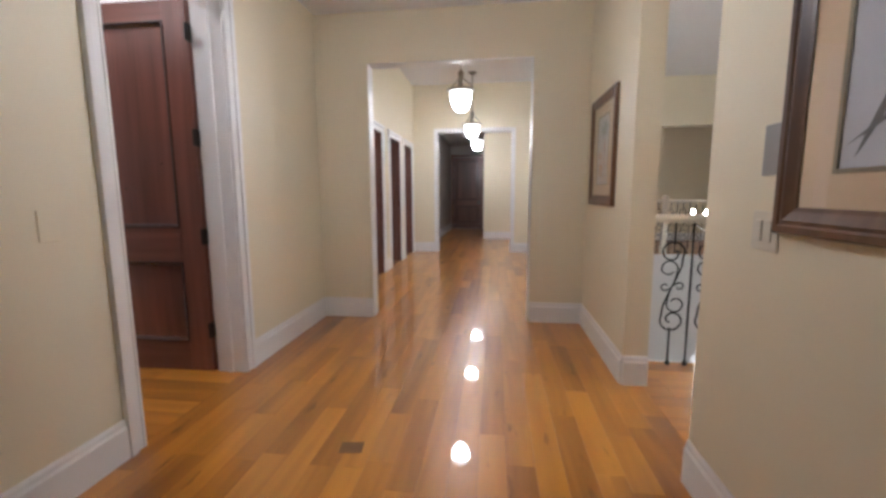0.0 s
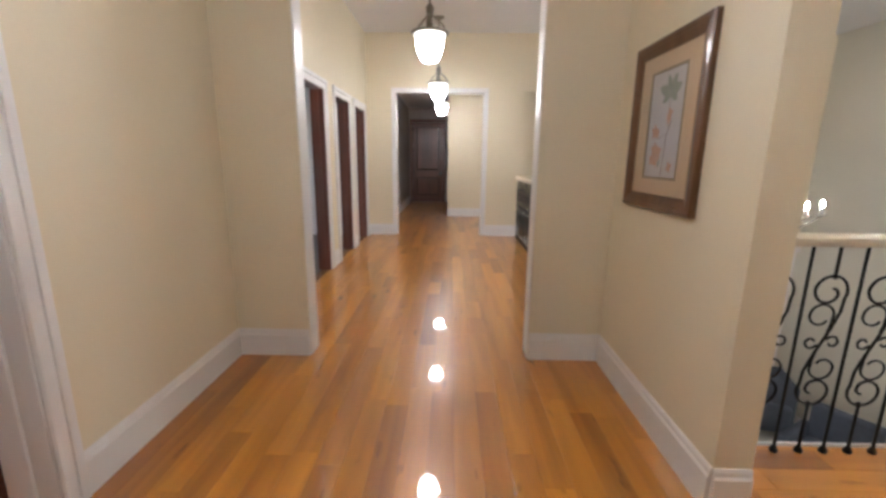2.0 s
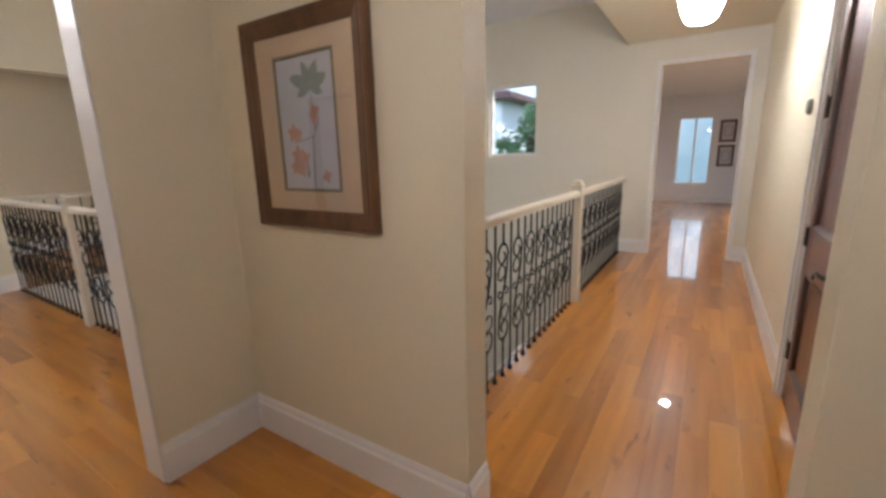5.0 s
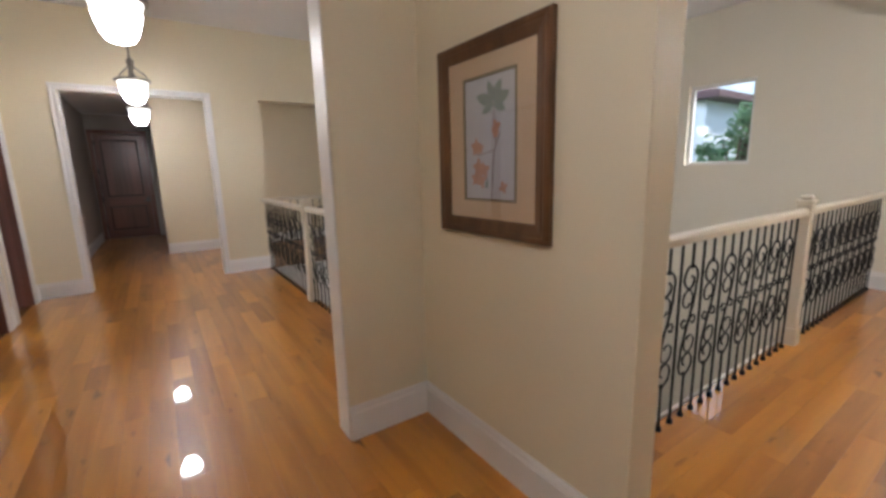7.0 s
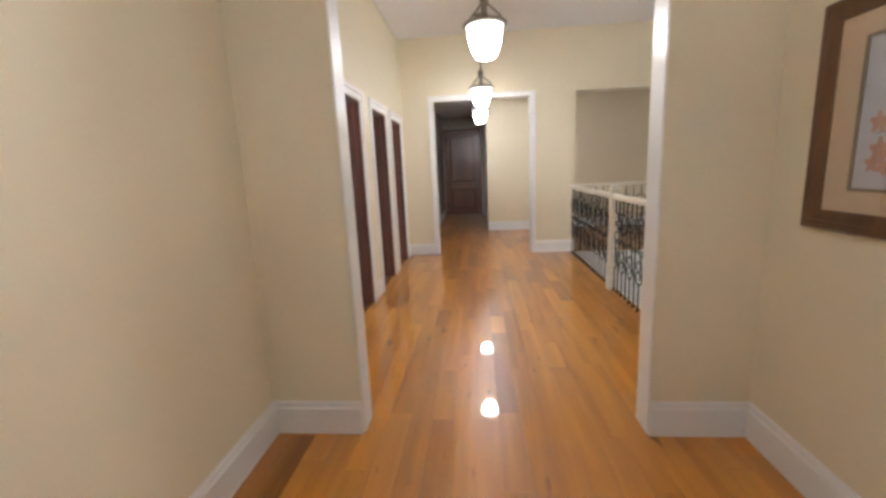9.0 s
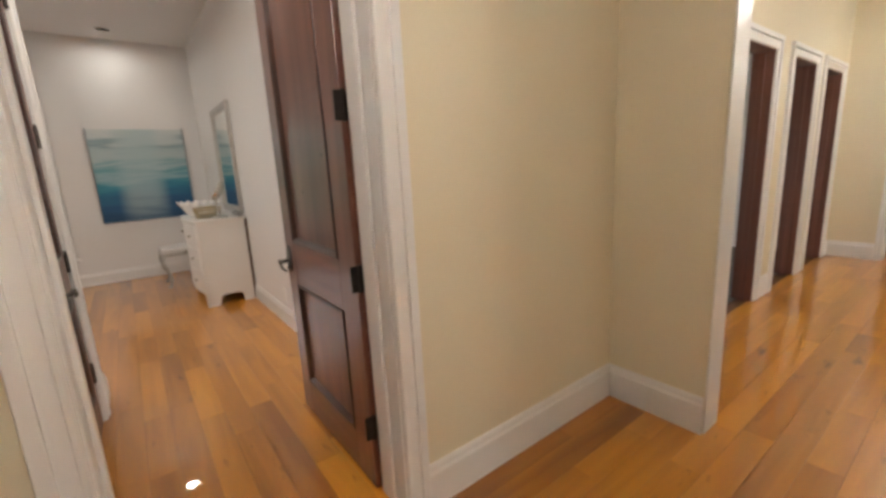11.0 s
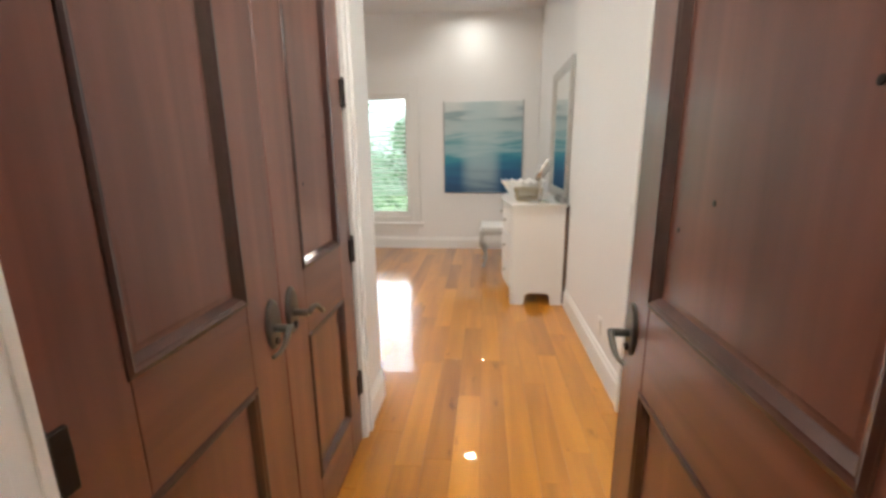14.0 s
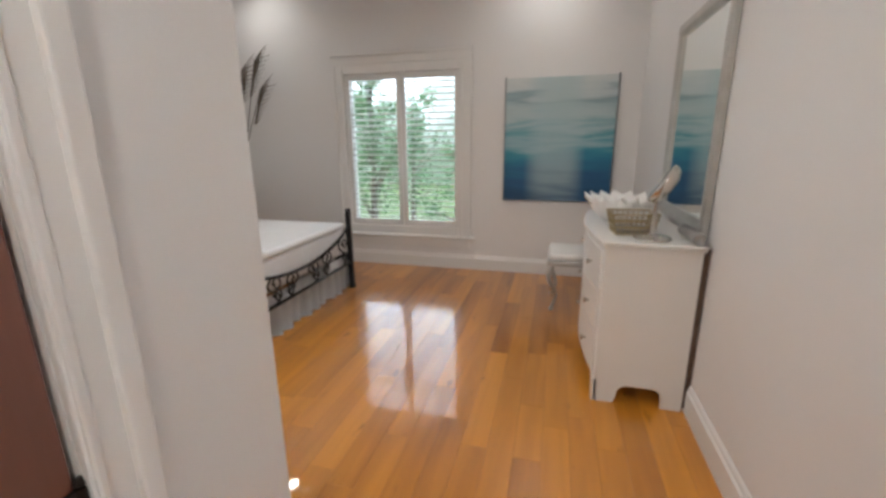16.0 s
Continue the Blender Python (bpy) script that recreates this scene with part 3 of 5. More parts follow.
def handle(parent, x, y, out, way, z=0.92):
    """An oval plate with a curled lever; way is where the lever points."""
    bm = bmesh.new()
    n = 24
    for lay, (dy, k) in enumerate(((0.0, 1.0), (0.006, 1.0), (0.010, 0.86))):
        ring = [bm.verts.new((x + 0.036 * k * math.cos(2 * math.pi * i / n), y + out * dy, z + 0.072 * k * math.sin(2 * math.pi * i / n))) for i in range(n)]
        if lay:
            for i in range(n):
                bm.faces.new((last[i], last[(i + 1) % n], ring[(i + 1) % n], ring[i]))
        last = ring
    bm.faces.new(last)
    plate = part("door_handle", bm, HANDLE, parent, "aged pewter oval plate and lever")
    bm = bmesh.new()
    tube(bm, [(x, y, z - 0.01), (x, y + out * 0.035, z - 0.01), (x, y + out * 0.055, z - 0.01)], 0.011, 10)
    pts = [(x, y + out * 0.055, z - 0.01)]
    for i in range(1, 11):
        u = i / 10
        pts.append((x + way * 0.11 * u, y + out * (0.055 + 0.012 * math.sin(u * 3.1)), z - 0.01 + 0.012 * math.sin(u * 6.2) - 0.03 * u ** 3))
    tube(bm, pts, 0.0095, 8, 0.6)
    part("lever", bm, HANDLE, plate, "", True)
    bm = bmesh.new()
    lathe(bm, [(0.011, 0.01), (0.011, 0.014), (0.008, 0.018)], 14, (x, y + (0 if out > 0 else -0.024), z - 0.048), "y")
    part("keyhole", bm, BRONZE, plate)


def door(name, label, w, h, m, hinge_side=1, knob=True, out_sides=(1, -1), stile=0.115, hinge_face=1, hinges=True, studs=True, wide=0.034, hinge_stile=None):
    """A two-panel mahogany door; local x across its width from the hinge, y through it, z up."""
    t = 0.042
    d = thing(name, label, "door", m, kind="structure")
    g = hinge_side
    hs = hinge_stile or stile
    for name2, x0, x1 in (("stile", 0, hs), ("stile", w - stile, w)):
        bm = bmesh.new()
        bevelled(bm, min(g * x0, g * x1), max(g * x0, g * x1), -t / 2, t / 2, 0.008, h, 0.003)
        part(name2, bm, MAHOGANY, d)
    rails = ((0.008, 0.215), (0.765, 1.0), (h - 0.125, h))
    for lo, hi in rails:
        bm = bmesh.new()
        a, b = sorted((g * hs, g * (w - stile)))
        bevelled(bm, a, b, -t / 2 + 0.0005, t / 2 - 0.0005, lo, hi, 0.003)
        part("rail", bm, MAHOGANY_ACROSS, d)
    for lo, hi in ((0.215, 0.765), (1.0, h - 0.125)):
        bm = bmesh.new()
        a, b = sorted((g * hs, g * (w - stile)))
        # a sunk flat panel, both faces
        for s in (1, -1):
            last = None
            for inset, y in ((0.020, t / 2 - 0.0155), (0.034, t / 2 - 0.0155), (0.040, t / 2 - 0.0145)):
                ring = [bm.verts.new(v) for v in ((a + inset, s * y, lo + inset), (b - inset, s * y, lo + inset), (b - inset, s * y, hi - inset), (a + inset, s * y, hi - inset))]
                if last:
                    for i in range(4):
                        bm.faces.new((last[i], last[(i + 1) % 4], ring[(i + 1) % 4], ring[i]))
                last = ring
            bm.faces.new(last)
        part("panel", bm, MAHOGANY, d)
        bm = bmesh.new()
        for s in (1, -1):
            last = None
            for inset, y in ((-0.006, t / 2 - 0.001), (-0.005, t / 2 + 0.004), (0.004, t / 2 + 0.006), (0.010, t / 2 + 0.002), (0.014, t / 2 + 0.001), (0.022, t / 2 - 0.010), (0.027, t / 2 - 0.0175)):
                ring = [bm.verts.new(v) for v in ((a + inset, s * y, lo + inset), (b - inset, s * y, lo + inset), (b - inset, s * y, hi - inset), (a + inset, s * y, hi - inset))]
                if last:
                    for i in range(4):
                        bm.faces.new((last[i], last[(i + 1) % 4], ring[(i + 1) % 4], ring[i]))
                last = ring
        part("moulding", bm, MOULDING, d, "panel moulding, darker than the panels")
    if studs:
        for sx, sz in ((0.76, 1.19), (0.62, 1.26), (0.30, 1.42)):
            bm = bmesh.new()
            lathe(bm, [(0.006, 0.0), (0.006, 0.0015), (0.003, 0.002)], 10, (g * w * sx, t / 2 - 0.0148, sz), "y")
            part("knot", bm, BRONZE, d, "small dark knot in the wood")
    if hinges:
        for k in range(4):
            if hinge_face:
                hinge(d, 0.30 + 0.645 * k, -g * 0.004, hinge_face * (t / 2 + 0.004), wide)
            else:
                edge_hinge(d, 0.30 + 0.64 * k, 0.0)
    if knob:
        for o in out_sides:
            handle(d, g * (w - 0.055), o * t / 2, o, -g, 0.90)
    return d


MAHOGANY_ACROSS = wood("mahogany_across", (0.095, 0.030, 0.018), (0.215, 0.077, 0.050), 0.42, grain=(1.0, 16, 16), coat=0.85, bump=0.04, coat_rough=0.24)
door("door_1", "dark mahogany two-panel bedroom door standing wide open", 0.875, 2.42, pose(-1.482, 3.196, 0, 0, 0, 180.2), 1, hinge_face=0, hinge_stile=0.165, stile=0.142)
door("door_2", "dark mahogany closet door, closed, beside its twin", 0.653, 2.42, pose(CX1 - 0.006, CF - 0.025, 0, 0, 0, 180), 1, out_sides=(-1,), hinge_face=-1, stile=0.165, hinge_stile=0.145)
door("door_3", "dark mahogany closet door, closed, beside its twin", 0.653, 2.42, pose(CX0 + 0.006, CF - 0.025, 0, 0, 0, 0), 1, out_sides=(1,), hinge_face=1, stile=0.165, hinge_stile=0.145)
door("door_4", "dark mahogany bathroom door standing open", 0.72, 2.42, pose(-3.203, 3.65, 0, 0, 0, 89), 1, hinge_face=1)
door("door_5", "dark mahogany door, closed, at the passage's end", 0.93, 2.43, pose(-0.985, 15.24, 0, 0, 0, 0), 1, out_sides=(-1,), hinge_face=-1)
door("door_6", "dark mahogany door, closed, in the side hall", 0.755, 2.43, pose(2.928, 2.155, 0, 0, 0, 180), 1, out_sides=(-1,), hinge_face=-1)

# ---- railings ----
RAIL_PAINT = material("cream_rail_paint", (0.66, 0.60, 0.49), 0.35, vary=0.04, scale=8, bump=0.03)


def spiral(cx, cz, r, a0, a1, keep, r_end, n=22):
    """An arc from a0 to a1 degrees that winds in to r_end after the first part, keep."""
    out = []
    for i in range(n):
        u = i / (n - 1)
        k = r + (r_end - r) * (max(0, u - keep) / (1 - keep)) ** 1.1
        a = radians(a0 + (a1 - a0) * u)
        out.append((cx + k * math.cos(a), cz + k * math.sin(a)))
    return out


def curl(cx, cz, r, start, sweep, n=18):
    """An arc that winds in over its second half."""
    out = []
    for i in range(n):
        u = i / (n - 1)
        a = radians(start + sweep * u)
        k = r * (1 - 0.62 * max(0, u - 0.45) / 0.55)
        out.append((cx + k * math.cos(a), cz + k * math.sin(a)))
    return out


MIDDLE = 0.565


def scroll_points():
    """An S whose two ends wind into spirals, the same from above and below."""
    half = spiral(-0.004, 0.806, 0.071, -25, 420, 0.45, 0.014, 34)[::-1] + [(0.055, 0.71), (0.038, 0.661), (0.016, 0.602)]
    return half + [(-x, 2 * MIDDLE - z) for x, z in reversed(half)]


def baluster_mesh(kind):
    bm = bmesh.new()
    if kind == "plain":
        tube(bm, [(0, 0, 0.01), (0, 0, 1.012)], 0.0072, 6)
    else:
        tube(bm, [(0, 0, 0.01), (0, 0, 0.252)], 0.0072, 6)
        tube(bm, [(0, 0, 0.878), (0, 0, 1.012)], 0.0072, 6)
        tube(bm, [(x, 0, z) for x, z in scroll_points()], 0.0066, 5)
        for sgn in (1, -1):
            for line in ([(0.016, 0.612), (0.026, 0.65)] + spiral(-0.023, 0.692, 0.053, -20, 320, 0.6, 0.034), [(0.014, 0.577)] + spiral(0.046, 0.568, 0.026, 140, -150, 0.5, 0.015, 14)):
                tube(bm, [(sgn * x, 0, MIDDLE + sgn * (z - MIDDLE)) for x, z in line], 0.0056, 5)
        lathe(bm, [(0.005, 0.245), (0.012, 0.252), (0.012, 0.262), (0.005, 0.27)], 8)
        lathe(bm, [(0.005, 0.862), (0.012, 0.87), (0.012, 0.88), (0.005, 0.888)], 8)
    lathe(bm, [(0.017, 0.0), (0.018, 0.014), (0.011, 0.028), (0.008, 0.034)], 8)
    me = bpy.data.meshes.new("baluster")
    bmesh.ops.recalc_face_normals(bm, faces=bm.faces[:])
    bm.to_mesh(me)
    bm.free()
    me.materials.append(IRON)
    me.polygons.foreach_set("use_smooth", [True] * len(me.polygons))
    return me


BAL = {k: baluster_mesh(k) for k in ("plain", "scroll")}


def railing(label, start, end, posts, first, top=1.068, turned=0):
    """Handrail, newels and alternating plain and scrolled iron balusters from start to end."""
    a, b = Vector((*start, 0)), Vector((*end, 0))
    n, ang = (b - a).length, math.degrees(math.atan2(end[1] - start[1], end[0] - start[0]))
    ob = thing("railing", label, "railing", pose(*start, 0, 0, 0, ang), "stairwell railings")
    bm = bmesh.new()
    prof = [(-0.032, 1.012), (0.032, 1.012), (0.036, 1.03), (0.036, 1.048), (0.024, 1.064), (0, top), (-0.024, 1.064), (-0.036, 1.048), (-0.036, 1.03)]
    ends = [[bm.verts.new((x, y, z)) for y, z in prof] for x in (0.0, n)]
    for i in range(len(prof)):
        bm.faces.new((ends[0][i], ends[0][(i + 1) % len(prof)], ends[1][(i + 1) % len(prof)], ends[1][i]))
    bm.faces.new(ends[0])
    bm.faces.new(ends[1][::-1])
    part("handrail", bm, RAIL_PAINT, ob, "cream painted wooden handrail")
    for p in posts:
        bm = bmesh.new()
        bevelled(bm, p - 0.045, p + 0.045, -0.045, 0.045, 0, 1.10, 0.006)
        bevelled(bm, p - 0.055, p + 0.055, -0.055, 0.055, 0, 0.14, 0.006)
        bevelled(bm, p - 0.056, p + 0.056, -0.056, 0.056, 1.10, 1.125, 0.008)
        bevelled(bm, p - 0.04, p + 0.04, -0.04, 0.04, 1.125, 1.16, 0.018, 3)
        part("newel_post", bm, RAIL_PAINT, ob, "square cream painted newel post")
    x, k = first, 0
    while x < n - 0.04:
        if all(abs(x - p) > 0.06 for p in posts):
            o = new("baluster", BAL["scroll" if k % 2 == 0 else "plain"])
            o.parent = ob
            o.matrix_basis = pose(x, 0, 0, 0, 0, turned)
        x += 0.117
        k += 1
    return ob


RL = "black wrought iron scroll railing with a cream painted handrail"
railing(RL, (R + T, 3.66), (EAST, 3.66), (4.03 - R - T,), 1.898 - R - T - 2 * 0.117)
railing(RL, (1.385, Y1 + T), (1.385, Y2), (7.21 - Y1 - T,), 0.08)
railing(RL, (1.45, Y2 + 0.03), (5.55, Y2 + 0.03), (2.33,), 0.1)


# ---- pictures and plates in the halls ----
FRAME_WOOD = wood("walnut_frame", (0.06, 0.022, 0.008), (0.17, 0.075, 0.028), 0.35, grain=(20, 20, 4), coat=0.2, bump=0.1)
MAT = material("tan_mat_board", (0.60, 0.42, 0.26), 0.85, vary=0.04, scale=4, bump=0.08, fine=400)
PAPER = material("print_paper", (0.52, 0.50, 0.52), 0.8, vary=0.10, scale=5, bump=0.03)
OLIVE_LINE = material("olive_fillet", (0.20, 0.15, 0.085), 0.6)
LEAF_INK = material("green_ink", (0.23, 0.27, 0.23), 0.8, vary=0.3, scale=25)
STEM_INK = material("umber_ink", (0.25, 0.19, 0.17), 0.8, vary=0.2, scale=25)
PETAL_INK = material("salmon_ink", (0.52, 0.27, 0.18), 0.8, vary=0.3, scale=30)
PLATE = material("plate_plastic", (0.68, 0.63, 0.52), 0.35, vary=0.02)
GREY_PLASTIC = material("grey_plastic", (0.28, 0.26, 0.24), 0.4)


def mitred(bm, w, h, prof, t0=0.0):
    """A frame of four mitred lengths round a w x h picture, in local x and z; prof is (inset from the outside, depth)."""
    n = len(prof)
    rings = []
    for d, y in prof:
        rings.append([bm.verts.new(v) for v in ((-w / 2 + d, -y, -h / 2 + d), (w / 2 - d, -y, -h / 2 + d), (w / 2 - d, -y, h / 2 - d), (-w / 2 + d, -y, h / 2 - d))])
    for a, b in zip(rings, rings[1:]):
        for i in range(4):
            bm.faces.new((a[i], a[(i + 1) % 4], b[(i + 1) % 4], b[i]))


def flat(bm, pts, y):
    bm.faces.new([bm.verts.new((x, y, z)) for x, z in pts])


def blade(cx, cz, length, width, ang, n=10):
    out = []
    for i in range(n * 2):
        u = i / n if i <= n else (2 * n - i) / n
        s = 1 if i <= n else -1
        a, b = u * length, s * width * math.sin(math.pi * min(1, u * 0.94 + 0.03)) * 0.5
        ca, sa = math.cos(radians(ang)), math.sin(radians(ang))
        out.append((cx + a * ca - b * sa, cz + a * sa + b * ca))
    return out


def petal_ring(cx, cz, r, n, k):
    return [(cx + r * (0.8 + 0.25 * math.sin(i * n * math.pi / 12)) * math.cos(2 * math.pi * i / 24), cz + r * k * (0.8 + 0.25 * math.sin(i * n * math.pi / 12)) * math.sin(2 * math.pi * i / 24)) for i in range(24)]


def picture(label, m, w, h, frame_w, print_w, print_h, mat=MAT):
    """A framed print under glass: local x across, z up, facing local -y."""
    ob = thing("framed_picture", label, "picture", m)
    bm = bmesh.new()
    f = frame_w
    mitred(bm, w, h, [(0, 0.0), (0, 0.022), (0.006, 0.030), (0.3 * f, 0.030), (0.38 * f, 0.026), (0.5 * f, 0.027), (0.85 * f, 0.018), (f, 0.016), (f, 0.0)])
    part("frame", bm, FRAME_WOOD, ob, "dark walnut moulding")
    bm = bmesh.new()
    iw, ih, pw, ph = w / 2 - f + 0.002, h / 2 - f + 0.002, print_w / 2 + 0.012, print_h / 2 + 0.012
    mitred(bm, 2 * iw, 2 * ih, [(0, 0.004), (0, 0.010)])
    o = [bm.verts.new(v) for v in ((-iw, -0.010, -ih), (iw, -0.010, -ih), (iw, -0.010, ih), (-iw, -0.010, ih))]
    i2 = [bm.verts.new(v) for v in ((-pw, -0.010, -ph), (pw, -0.010, -ph), (pw, -0.010, ph), (-pw, -0.010, ph))]
    for k in range(4):
        bm.faces.new((o[k], o[(k + 1) % 4], i2[(k + 1) % 4], i2[k]))
    part("mat_board", bm, mat, ob, "tan mat board")
    bm = bmesh.new()
    mitred(bm, 2 * pw, 2 * ph, [(0, 0.006), (0, 0.0115), (0.012, 0.0115), (0.012, 0.006)])
    part("fillet", bm, OLIVE_LINE, ob)
    bm = bmesh.new()
    flat(bm, [(-pw, -ph), (pw, -ph), (pw, ph), (-pw, ph)], -0.0055)
    part("print", bm, PAPER, ob, "pale grey print paper")
    bm = bmesh.new()
    box(bm, -iw, iw, -0.0155, -0.0135, -ih, ih)
    pane = part("pane", bm, GLASS, ob)
    pane.visible_shadow = False
    return ob


orchid = picture("walnut framed botanical print with a tan mat on the wall", pose(R, 3.998, 1.533, 0, 0, -90), 0.695, 0.825, 0.075, 0.315, 0.50)
# local x runs from the far end of the wall to the near one
inks = []
bm = bmesh.new()
for x, z, n, w, a in ((0.03, 0.14, 0.12, 0.05, 160), (0.03, 0.14, 0.10, 0.05, 20), (0.03, 0.15, 0.09, 0.045, 60), (0.03, 0.15, 0.09, 0.04, 115), (0.03, 0.135, 0.08, 0.035, 200), (0.03, 0.135, 0.075, 0.035, -20), (-0.02, -0.21, 0.05, 0.02, 80)):
    inks.append(a)
    flat(bm, blade(x, z, n, w, a), -0.0061 - 0.00012 * len(inks))
    part("print_leaf", bm, LEAF_INK, orchid, "grey-green painted leaf")
    bm = bmesh.new()
bm.free()
bm = bmesh.new()
for pts in (((0.03, 0.14), (0.035, 0.03), (0.045, -0.03), (0.03, -0.05), (0.015, -0.25)), ((0.03, -0.045), (-0.03, -0.06), (-0.09, -0.065)), ((0.045, -0.02), (0.07, 0.02))):
    tube(bm, [(x, -0.0062, z) for x, z in pts], 0.0022, 4)
part("print_stem", bm, STEM_INK, orchid)
bm = bmesh.new()
for x, z, r, n in ((-0.085, -0.03, 0.036, 5), (-0.055, -0.035, 0.022, 4), (-0.07, -0.12, 0.04, 5), (-0.03, -0.13, 0.034, 4), (-0.09, -0.165, 0.03, 5), (-0.05, -0.175, 0.03, 4), (0.045, 0.045, 0.03, 4), (0.04, 0.02, 0.02, 5), (0.09, -0.2, 0.026, 4)):
    inks.append(n)
    flat(bm, petal_ring(x, z, r, n, 1.1), -0.0061 - 0.00012 * len(inks))
    part("print_blossom", bm, PETAL_INK, orchid, "salmon painted blossom")
    bm = bmesh.new()
bm.free()

big = picture("large walnut framed abstract print beside the switches", pose(R, 1.945 - 0.56, 1.10 + 0.5, 0, 0, -90), 1.12, 1.0, 0.075, 0.74, 0.66)
bm = bmesh.new()
for x, z, n, w, a in ((-0.36, -0.28, 0.5, 0.016, 28), (-0.30, 0.2, 0.42, 0.014, -35), (0.1, -0.3, 0.6, 0.016, 75), (-0.33, -0.31, 0.3, 0.022, 60), (0.0, 0.0, 0.3, 0.02, 20)):
    flat(bm, blade(x, z, n, w, a), -0.0062 - 0.00012 * len(bm.faces))
part("print_stroke", bm, material("charcoal_ink", (0.12, 0.12, 0.12), 0.8), big, "charcoal strokes")


def wall_plate(label, category, m, w, h, toggles=0, mat=PLATE):
    """A bevelled plate on a wall, facing local -y, with rocker switches or sockets."""
    ob = thing("wall_plate", label, category, m)
    bm = bmesh.new()
    bevelled(bm, -w / 2, w / 2, -0.006, 0.0, -h / 2, h / 2, 0.0025)
    part("plate", bm, mat, ob)
    for k in range(toggles):
        bm = bmesh.new()
        x = (k - (toggles - 1) / 2) * 0.046
        bevelled(bm, x - 0.015, x + 0.015, -0.011, -0.005, -0.033, 0.033, 0.003)
        part("rocker", bm, mat, ob)
    return ob


wall_plate("cream double light switch on the cream wall", "switch", pose(R, 2.012, 1.10, 0, 0, -90), 0.12, 0.12, 2)
wall_plate("grey alarm keypad on the cream wall", "keypad", pose(R, 2.0, 1.34, 0, 0, -90), 0.10, 0.15, 0, GREY_PLASTIC)
wall_plate("cream painted blank wall plate beside the bedroom door", "wall plate", pose(L, 2.03, 1.10, 0, 0, 90), 0.075, 0.12, 0, CREAM)
wall_plate("white light switch in the bedroom entrance", "switch", pose(-3.40, 3.52, 1.07, 0, 0, 0), 0.075, 0.12, 1, BEDROOM_TRIM)
for ox in (-3.79,):
    ob = wall_plate("white power outlet above the bedroom baseboard", "outlet", pose(ox, 3.52, 0.28, 0, 0, 0), 0.072, 0.115, 0, BEDROOM_TRIM)
    for dz in (0.025, -0.025):
        bm = bmesh.new()
        lathe(bm, [(0.016, -0.0085), (0.017, -0.006), (0.017, -0.004)], 16, (0, 0, dz), "y")
        part("socket", bm, BEDROOM_TRIM, ob)
th = thing("thermostat", "small grey round thermostat on the side hall wall", "thermostat", pose(3.35, 2.18, 1.63, 0, 0, 180))
bm = bmesh.new()
lathe(bm, [(0.04, 0.0), (0.045, -0.004), (0.042, -0.02), (0.03, -0.026)], 24, (0, 0, 0), "y")
part("dial", bm, GREY_PLASTIC, th)
plug = bmesh.new()
bevelled(plug, -0.055, 0.055, -0.045, 0.045, -0.006, 0.0012, 0.001, 1)
pl = tagged(made("floor_patch", plug, wood("dark_patch", (0.12, 0.045, 0.012), (0.20, 0.08, 0.022), 0.3, coat=0.6)), "small square dark wooden patch let into the floor", "floor patch")
pl.matrix_world = pose(-0.243, 2.445, 0, 0, 0, 8)

# ---- chandelier in the stairwell ----
CHROME = material("silver_metal", (0.62, 0.60, 0.56), 0.22, 0.95, vary=0.1, scale=30)
cx, cy, cz = 3.52, 6.4, 0.95
ch = thing("chandelier", "silver stairwell chandelier with lit candle bulbs on a long chain", "chandelier", pose(cx, cy, cz))
bm = bmesh.new()
lathe(bm, [(0.01, -0.42), (0.05, -0.38), (0.03, -0.3), (0.07, -0.2), (0.04, -0.1), (0.09, 0.0), (0.03, 0.1), (0.05, 0.22), (0.09, 0.3), (0.03, 0.36), (0.012, 0.4)], 18)
part("column", bm, CHROME, ch, "", True)
bm = bmesh.new()
tube(bm, [(0, 0, 0.4), (0, 0, C2 - cz - 0.04)], 0.012, 8)
for k in range(40):
    zz = 0.42 + k * (C2 - cz - 0.5) / 40
    lathe(bm, [(0.012, zz), (0.019, zz + 0.012), (0.012, zz + 0.026)], 8)
part("chain", bm, CHROME, ch, "", True)
for k in range(9):
    a = 2 * math.pi * k / 9
    rad, dz = (0.50, -0.15) if k % 3 else (0.32, 0.06)
    bm = bmesh.new()
    tube(bm, [((0.05 + (rad - 0.05) * u) * math.cos(a), (0.05 + (rad - 0.05) * u) * math.sin(a), dz - 0.14 * math.sin(u * math.pi) + 0.04 * u) for u in [i / 10 for i in range(11)]], 0.011, 6)
    lathe(bm, [(0.012, dz + 0.03), (0.045, dz + 0.045), (0.05, dz + 0.06), (0.016, dz + 0.065), (0.016, dz + 0.13)], 12, (rad * math.cos(a), rad * math.sin(a), 0))
    arm = part("arm", bm, CHROME, ch, "", True)
    bm = bmesh.new()
    lathe(bm, [(0.009, dz + 0.13), (0.015, dz + 0.15), (0.013, dz + 0.165), (0.003, dz + 0.195)], 10, (rad * math.cos(a), rad * math.sin(a), 0))
    part("bulb", bm, BULB, arm, "lit candle bulb", True)

